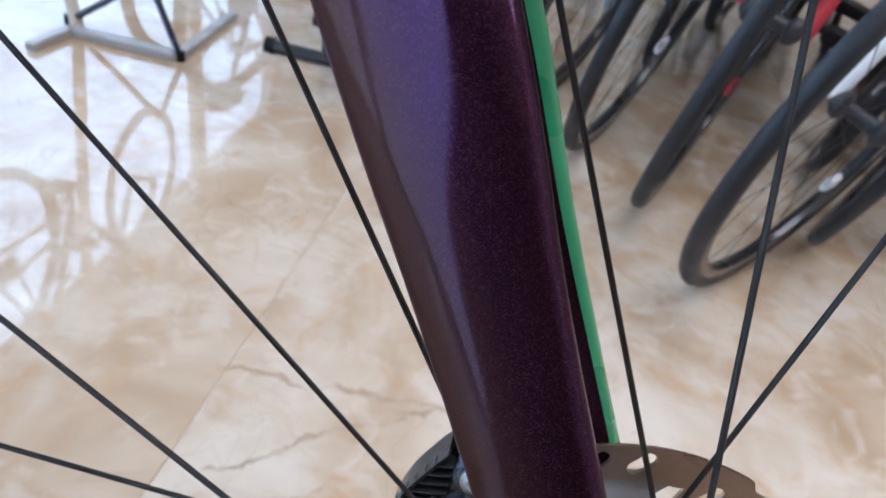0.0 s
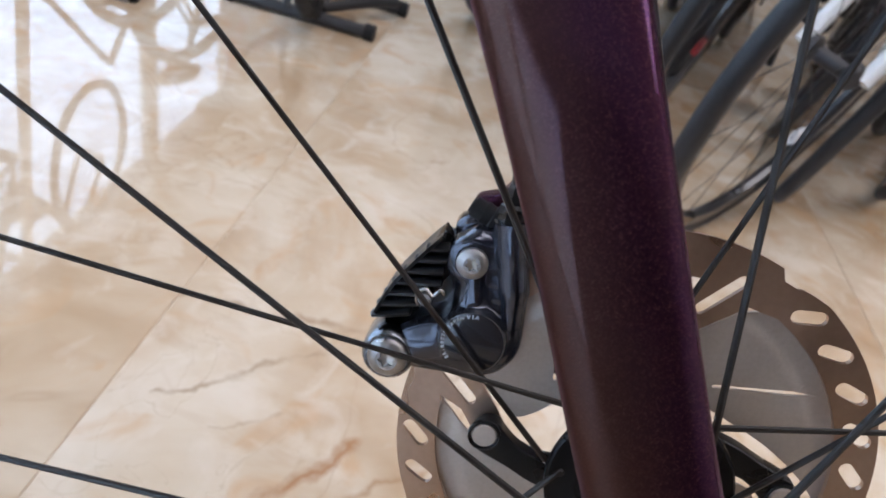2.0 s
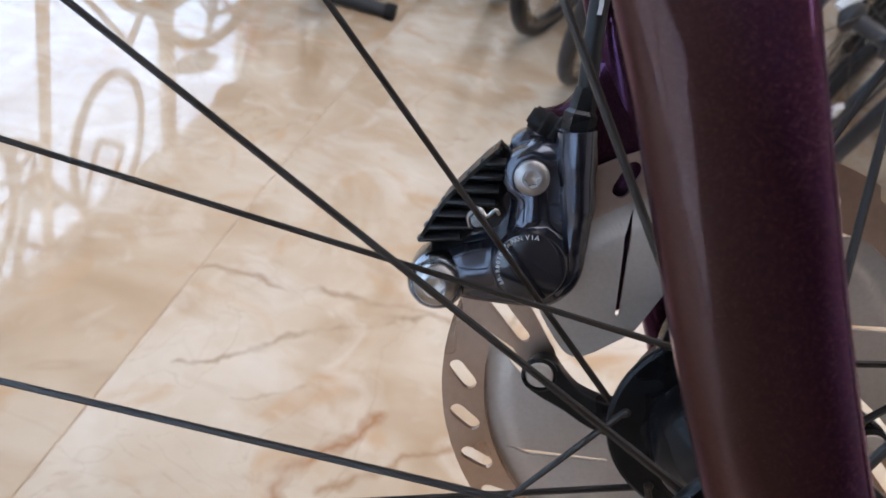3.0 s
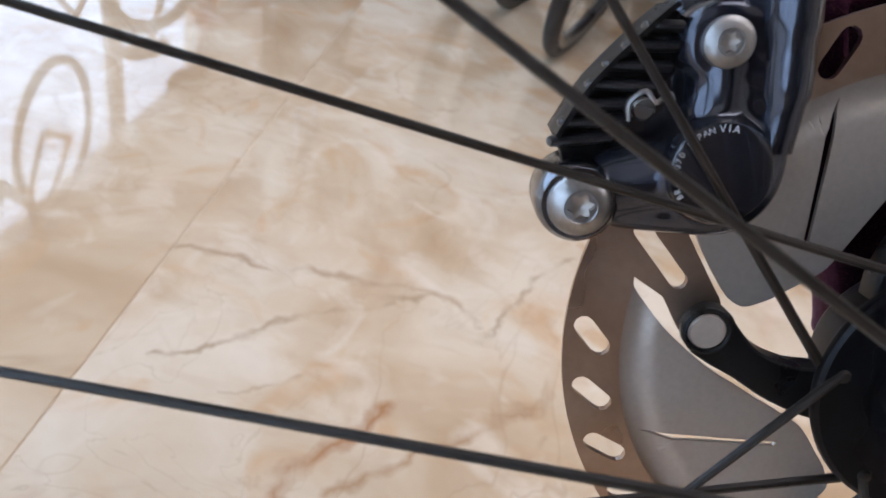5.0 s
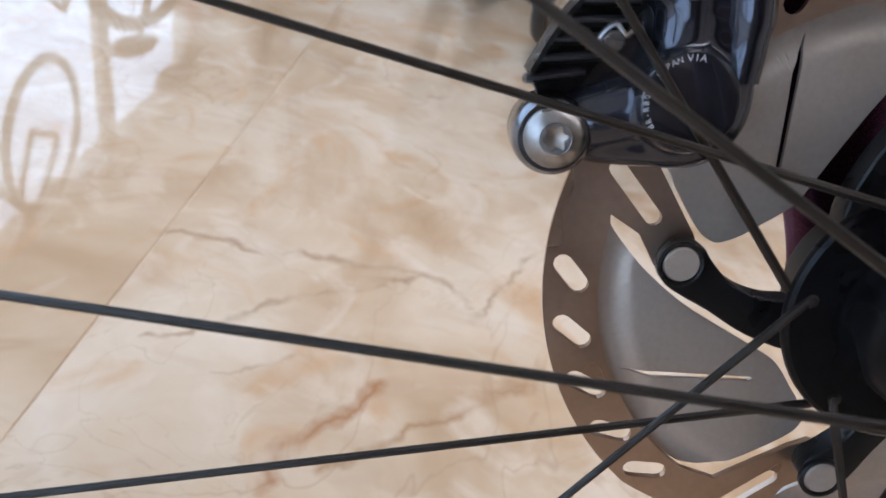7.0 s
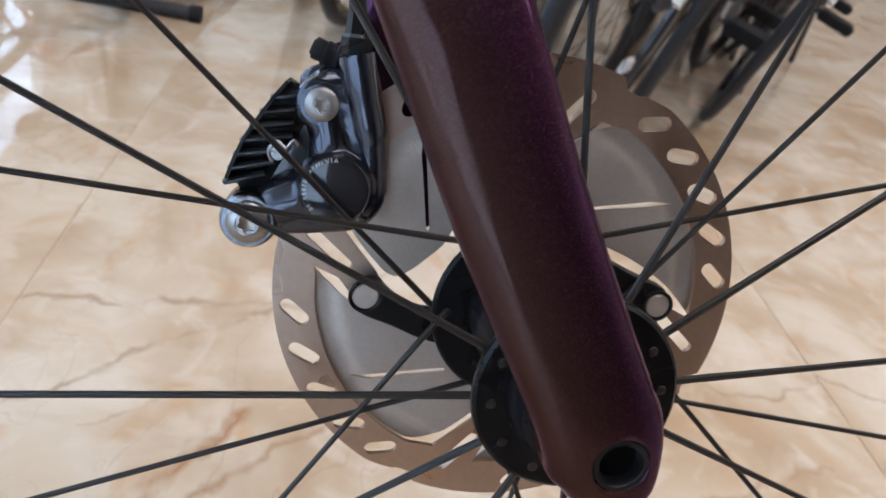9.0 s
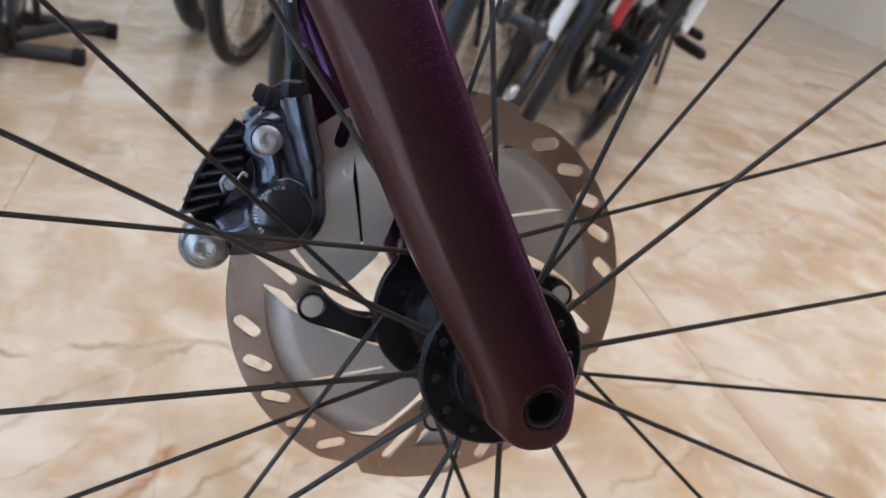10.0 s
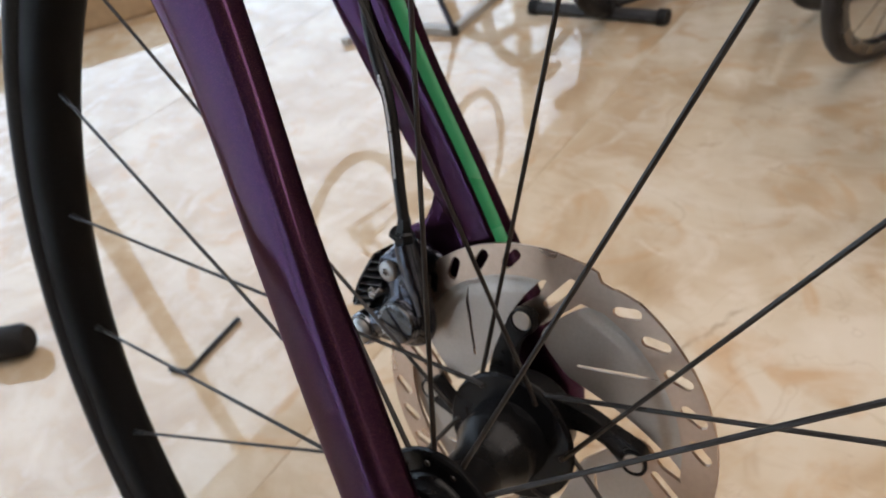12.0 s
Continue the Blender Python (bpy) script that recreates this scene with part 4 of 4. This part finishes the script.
    part("chainring", bm, BLACKFRAME, root)
    if accent:
        bm = bmesh.new()
        plate(bm, round_loop([(-0.02, 0.36), (0.20, 0.375), (0.40, 0.40), (0.49, 0.37), (0.53, 0.30), (0.48, 0.24), (0.40, 0.26), (0.20, 0.31), (0.0, 0.33)], 3), [], 0.047, 0.052)
        plate(bm, round_loop([(-0.02, 0.36), (0.20, 0.375), (0.40, 0.40), (0.49, 0.37), (0.53, 0.30), (0.48, 0.24), (0.40, 0.26), (0.20, 0.31), (0.0, 0.33)], 3), [], -0.052, -0.047)
        part("chain_guard", bm, accent, root, "coloured plastic chain guard")
        bm = bmesh.new()
        tube(bm, [(0.10, 0.05, 0.33), (0.13, 0.11, 0.17), (0.14, 0.15, 0.03)], [0.008, 0.008, 0.009], 8)
        part("kickstand", bm, DARKMETAL, root)
        bm = bmesh.new()
        for s in (-1, 1):
            tube(bm, spline([(0.905, s * 0.010, 0.70), (0.915, s * 0.045, 0.69), (0.925, s * 0.040, 0.655), (0.93, s * 0.018, 0.635)], 4), 0.008, 8)
        part("front_brake", bm, DARKMETAL, root)
        for a in (2.2, 4.0):
            bm = bmesh.new()
            box(bm, 1.02 + 0.21 * math.cos(a), 0.006, R + 0.21 * math.sin(a), 0.05, 0.012, 0.028, 0.004)
            part("spoke_reflector", bm, accent, root, "coloured plastic spoke reflector")
        bm = bmesh.new()
        tube(bm, spline([(0.0, -0.045, R), (0.02, -0.06, 0.25), (0.05, -0.055, 0.17), (0.03, -0.05, 0.12)], 4), 0.014, 8)
        part("derailleur", bm, DARKMETAL, root)
        bm = bmesh.new()
        tube(bm, spline([(0.90, 0.12, 0.83), (1.00, 0.10, 0.78), (0.99, 0.03, 0.70), (0.93, 0.02, 0.66)], 5), 0.0028, 6)
        part("brake_cable", bm, RUBBER, root)
        bm = bmesh.new()
        tube(bm, [(0.60, 0.0, 0.455), (0.655, -0.0, 0.60)], 0.034, 14)
        part("bottle", bm, accent, root, "coloured plastic drinks bottle")
    bm = bmesh.new()
    lathe(bm, [(0.02, -0.036), (0.05, -0.036), (0.052, -0.03), (0.03, -0.016), (0.02, -0.014)], 30, at=(0, 0, R))
    part("cassette", bm, SILVER, root)
    bm = bmesh.new()
    tube(bm, [(0.27, 0, 0.79), (0.235, 0, 0.92)], 0.0135, 10)
    part("seat_post", bm, BLACKFRAME, root)
    bm = bmesh.new()
    bmesh.ops.create_uvsphere(bm, u_segments=20, v_segments=12, radius=1)
    for v in bm.verts:
        x, y, z = v.co
        v.co = Vector((0.225 + 0.135 * x, y * (0.068 - 0.045 * max(0, x)), 0.945 + 0.022 * z + 0.012 * x * x - 0.006))
    part("saddle", bm, RUBBER, root)
    bm = bmesh.new()
    tube(bm, [(0.835, 0, 0.76), (0.83, 0, 0.785), (0.90, 0, 0.82)], 0.015, 10)
    part("stem", bm, BLACKFRAME, root)
    bm = bmesh.new()
    tube(bm, spline([(0.86, -0.33, 0.845), (0.885, -0.2, 0.832), (0.90, -0.06, 0.82), (0.90, 0.06, 0.82), (0.885, 0.2, 0.832), (0.86, 0.33, 0.845)], 5), 0.0135, 10)
    bar = part("handlebar", bm, BLACKFRAME, root)
    for s in (-1, 1):
        bm = bmesh.new()
        tube(bm, [(0.869, s * 0.24, 0.838), (0.858, s * 0.335, 0.846)], 0.0165, 12)
        part("grip", bm, RUBBER, bar)
    return root


def place_bike(root, contact, heading, lean, wheel="front", lift=0.0):
    """Stand a bicycle so that its wheel touches contact; heading in degrees from x, lean to its left."""
    x = 1.02 if wheel == "front" else 0.0
    root.matrix_world = Matrix.Translation((contact[0], contact[1], lift)) @ Matrix.Rotation(radians(heading), 4, "Z") @ Matrix.Rotation(radians(-lean), 4, "X") @ Matrix.Translation((-x, 0, 0.001))
    return root


row = ((0.215, 0.913, 232, 9.5, 0.84, 0.0150, GREYFRAME, "dark grey small bicycle leaning in a tight row"),
       (0.106, 1.100, 250, 10, 0.95, 0.0125, BLACKFRAME, "black bicycle leaning in a tight row of bicycles"),
       (-0.010, 1.225, 251, 11, 0.95, 0.0120, REDFRAME, "black and red bicycle leaning in a tight row"),
       (-0.105, 1.400, 252, 8, 0.95, 0.0130, BLUEGREY, "pale blue-grey bicycle leaning in a tight row"),
       (-0.200, 1.600, 262, 3, 0.95, 0.0240, BLACKFRAME, "black fat-tyred bicycle at the end of the row"),
       (0.400, 1.120, 240, 13, 0.84, 0.0130, BLACKFRAME, "black bicycle leaning behind the row of bicycles"),
       (0.440, 1.390, 246, 12, 0.84, 0.0130, WHITE, "white bicycle leaning behind the row of bicycles"),
       (0.230, 1.470, 250, 10, 0.90, 0.0130, REDFRAME, "red bicycle leaning behind the row of bicycles"),
       (0.620, 1.250, 238, 14, 0.84, 0.0130, REDFRAME, "red bicycle leaning behind the row of bicycles"),
       (0.120, 1.720, 254, 9, 0.95, 0.0130, BLACKFRAME, "black bicycle leaning behind the row of bicycles"),
       (0.330, 1.800, 250, 9, 0.95, 0.0130, WHITE, "white bicycle leaning behind the row of bicycles"),
       (0.560, 1.620, 246, 12, 0.90, 0.0130, BLACKFRAME, "black bicycle leaning behind the row of bicycles"),
       (0.780, 1.480, 240, 13, 0.84, 0.0130, BLACKFRAME, "black bicycle leaning behind the row of bicycles"),
       (0.900, 1.780, 244, 12, 0.90, 0.0130, WHITE, "white bicycle leaning behind the row of bicycles"),
       (0.700, 2.000, 248, 10, 0.95, 0.0130, REDFRAME, "red bicycle leaning behind the row of bicycles"))
accents = itertools.cycle((WHITE, REDFRAME, WHITE, BLUEGREY, None, REDFRAME))
for x, y, turn, lean, size, fat, mat, label in row:
    ob = shop_bike(label, mat, RUBBER_GREY, fat, next(accents))
    place_bike(ob, (x + 0.015, y - 0.033), turn, lean)
    ob.matrix_world = ob.matrix_world @ Matrix.Translation((1.02, 0, 0)) @ Matrix.Scale(size, 4) @ Matrix.Translation((-1.02, 0, 0))
    tagged(ob, group="row of leaning bicycles")

# bicycle in a black floor stand
ob = shop_bike("black bicycle held upright in a floor stand", BLACKFRAME, RUBBER, 0.014)
place_bike(ob, (-0.480, 1.264), 98, 0, "rear")
stand = tagged(empty("bicycle_stand", Matrix.Translation((-0.4885, 1.264, 0))), "black tubular bicycle floor stand", "bicycle stand")
for a, c in (((-0.142, -0.074, 0.013), (0.130, -0.065, 0.013)), ((-0.115, 0.110, 0.013), (0.154, 0.110, 0.013))):
    bm = bmesh.new()
    tube(bm, [a, c], 0.012, 12)
    foot = part("foot_bar", bm, DARKMETAL, stand)
    for p, s in ((a, -1), (c, 1)):
        bm = bmesh.new()
        tube(bm, [Vector(p) - Vector((s * 0.012, 0, 0)), Vector(p) + Vector((s * 0.006, 0, 0))], 0.0155, 12)
        part("end_cap", bm, RUBBER, foot)
for x in (-0.03, 0.03):
    bm = bmesh.new()
    tube(bm, spline([(x, -0.078, 0.02), (x, -0.06, 0.12), (x, 0.0, 0.26), (x, 0.07, 0.12), (x, 0.09, 0.02)], 5), 0.007, 10)
    part("wheel_hoop", bm, DARKMETAL, stand)
bm = bmesh.new()
tube(bm, [(0.03, -0.06, 0.03), (0.10, 0.03, 0.035), (0.14, 0.085, 0.03)], 0.010, 10)
part("brace", bm, DARKMETAL, stand)

# display rack with a pole that holds a bicycle off the floor
rack = tagged(empty("display_rack", Matrix.Translation((-0.862, 1.00, 0))), "grey display rack with dark navy legs and a tall pole", "display rack")
for a, c, wide in (((-0.086, -0.052, 0), (-0.080, 0.045, 0), 0.010), ((-0.080, 0.045, 0), (0.120, 0.056, 0), 0.013), ((0.120, 0.056, 0), (0.105, 0.300, 0), 0.010)):
    bm = bmesh.new()
    a, c = Vector(a), Vector(c)
    n = Vector((a.y - c.y, c.x - a.x, 0)).normalized() * wide
    low = [bm.verts.new(p) for p in (a - n, c - n, c + n, a + n)]
    bm.faces.new(low)
    up = bmesh.ops.extrude_face_region(bm, geom=bm.faces[:])
    bmesh.ops.translate(bm, verts=[g for g in up["geom"] if isinstance(g, bmesh.types.BMVert)], vec=(0, 0, 0.014))
    bmesh.ops.recalc_face_normals(bm, faces=bm.faces[:])
    bmesh.ops.bevel(bm, geom=bm.edges[:], offset=0.002, segments=2, affect="EDGES")
    part("foot_bar", bm, GREYBAR, rack)
for foot in ((-0.108, 0.080, 0.006), (0.124, 0.056, 0.006)):
    bm = bmesh.new()
    tube(bm, [foot, (0.072, 0.060, 0.130)], [0.0062, 0.0056], 12)
    leg = part("leg", bm, NAVY, rack, "dark navy tube leg")
    bm = bmesh.new()
    tube(bm, [Vector(foot) + Vector((0, 0, -0.005)), Vector(foot) + Vector((0, 0, 0.012))], [0.0085, 0.0078], 12)
    part("rubber_foot", bm, RUBBER, leg)
bm = bmesh.new()
tube(bm, [(-0.093, 0.080, 0.0), (-0.321, 0.080, 1.9)], 0.0115, 16)
part("pole", bm, WALL, rack)
bm = bmesh.new()
tube(bm, [(-0.283, 0.080, 1.58), (-0.45, 0.20, 1.59), (-0.70, 0.44, 1.62), (-0.761, 0.485, 1.642)], 0.012, 10)
part("clamp_arm", bm, DARKMETAL, rack)
ob = shop_bike("grey bicycle clamped to a display pole above the floor", GREYFRAME, RUBBER, 0.014)
ob.matrix_world = Matrix.Translation((-1.61, 1.38, 1.07)) @ Matrix.Rotation(radians(97), 4, "Z") @ Matrix.Rotation(radians(-15), 4, "Y") @ Matrix.Translation((0, 0, -0.335))
ob = shop_bike("black bicycle standing along the shop window", BLACKFRAME, RUBBER, 0.016)
place_bike(ob, (-1.42, 2.35), 77, 4, "rear")
ob = shop_bike("red bicycle standing along the shop window", REDFRAME, RUBBER, 0.016)
place_bike(ob, (-1.16, 2.20), 80, 4, "rear")

# ---- small things on the floor ----
bm = bmesh.new()
tube(bm, [(-0.548, 0.181, 0.004), (-0.531, 0.1850, 0.004), (-0.5255, 0.1885, 0.004), (-0.524, 0.194, 0.004), (-0.534, 0.276, 0.004)], 0.0032, 6)
tagged(part("hex_key", bm, KEYMAT, smooth=20), "black L-shaped hex key lying on the floor", "hex key")
bm = bmesh.new()
d = Vector((0.75, 0.66, 0)).normalized()
tool = tagged(empty("hand_pump", Matrix.Translation((-0.742, 0.118, 0.022))), "black hand pump lying on the floor", "pump")
tube(bm, [(-0.26 * d.x, -0.26 * d.y, 0), (-0.05 * d.x, -0.05 * d.y, 0)], 0.016, 18)
part("barrel", bm, BLACK, tool)
bm = bmesh.new()
tube(bm, [-0.055 * d, -0.05 * d, -0.008 * d, Vector((0, 0, 0))], [0.018, 0.021, 0.021, 0.016], 20)
part("handle", bm, RUBBER, tool, "black rubber handle")

# ---- floor tiles ----
TILE, LONG, JOINT = 0.80, 1.60, 0.0009
tx = [-0.342 + TILE * k for k in range(-3, 6)]
ty = [-0.12 + LONG * k for k in range(-3, 4)]
bm = bmesh.new()
box(bm, 0, 0, -0.006, TILE - JOINT, LONG - JOINT, 0.012, 0.0006)
bmesh.ops.recalc_face_normals(bm, faces=bm.faces[:])
tile_mesh = bpy.data.meshes.new("tile")
bm.to_mesh(tile_mesh)
bm.free()
tile_mesh.materials.append(MARBLE)
for x in tx:
    for y in ty:
        cx, cy = x + TILE / 2, y + LONG / 2
        if X0 - 0.45 < cx < X1 + 0.45 and Y0 - 0.85 < cy < Y1 + 0.85:
            t = new("tile", tile_mesh)
            t.location = (cx, cy, 0)
            t.parent = floor_ob
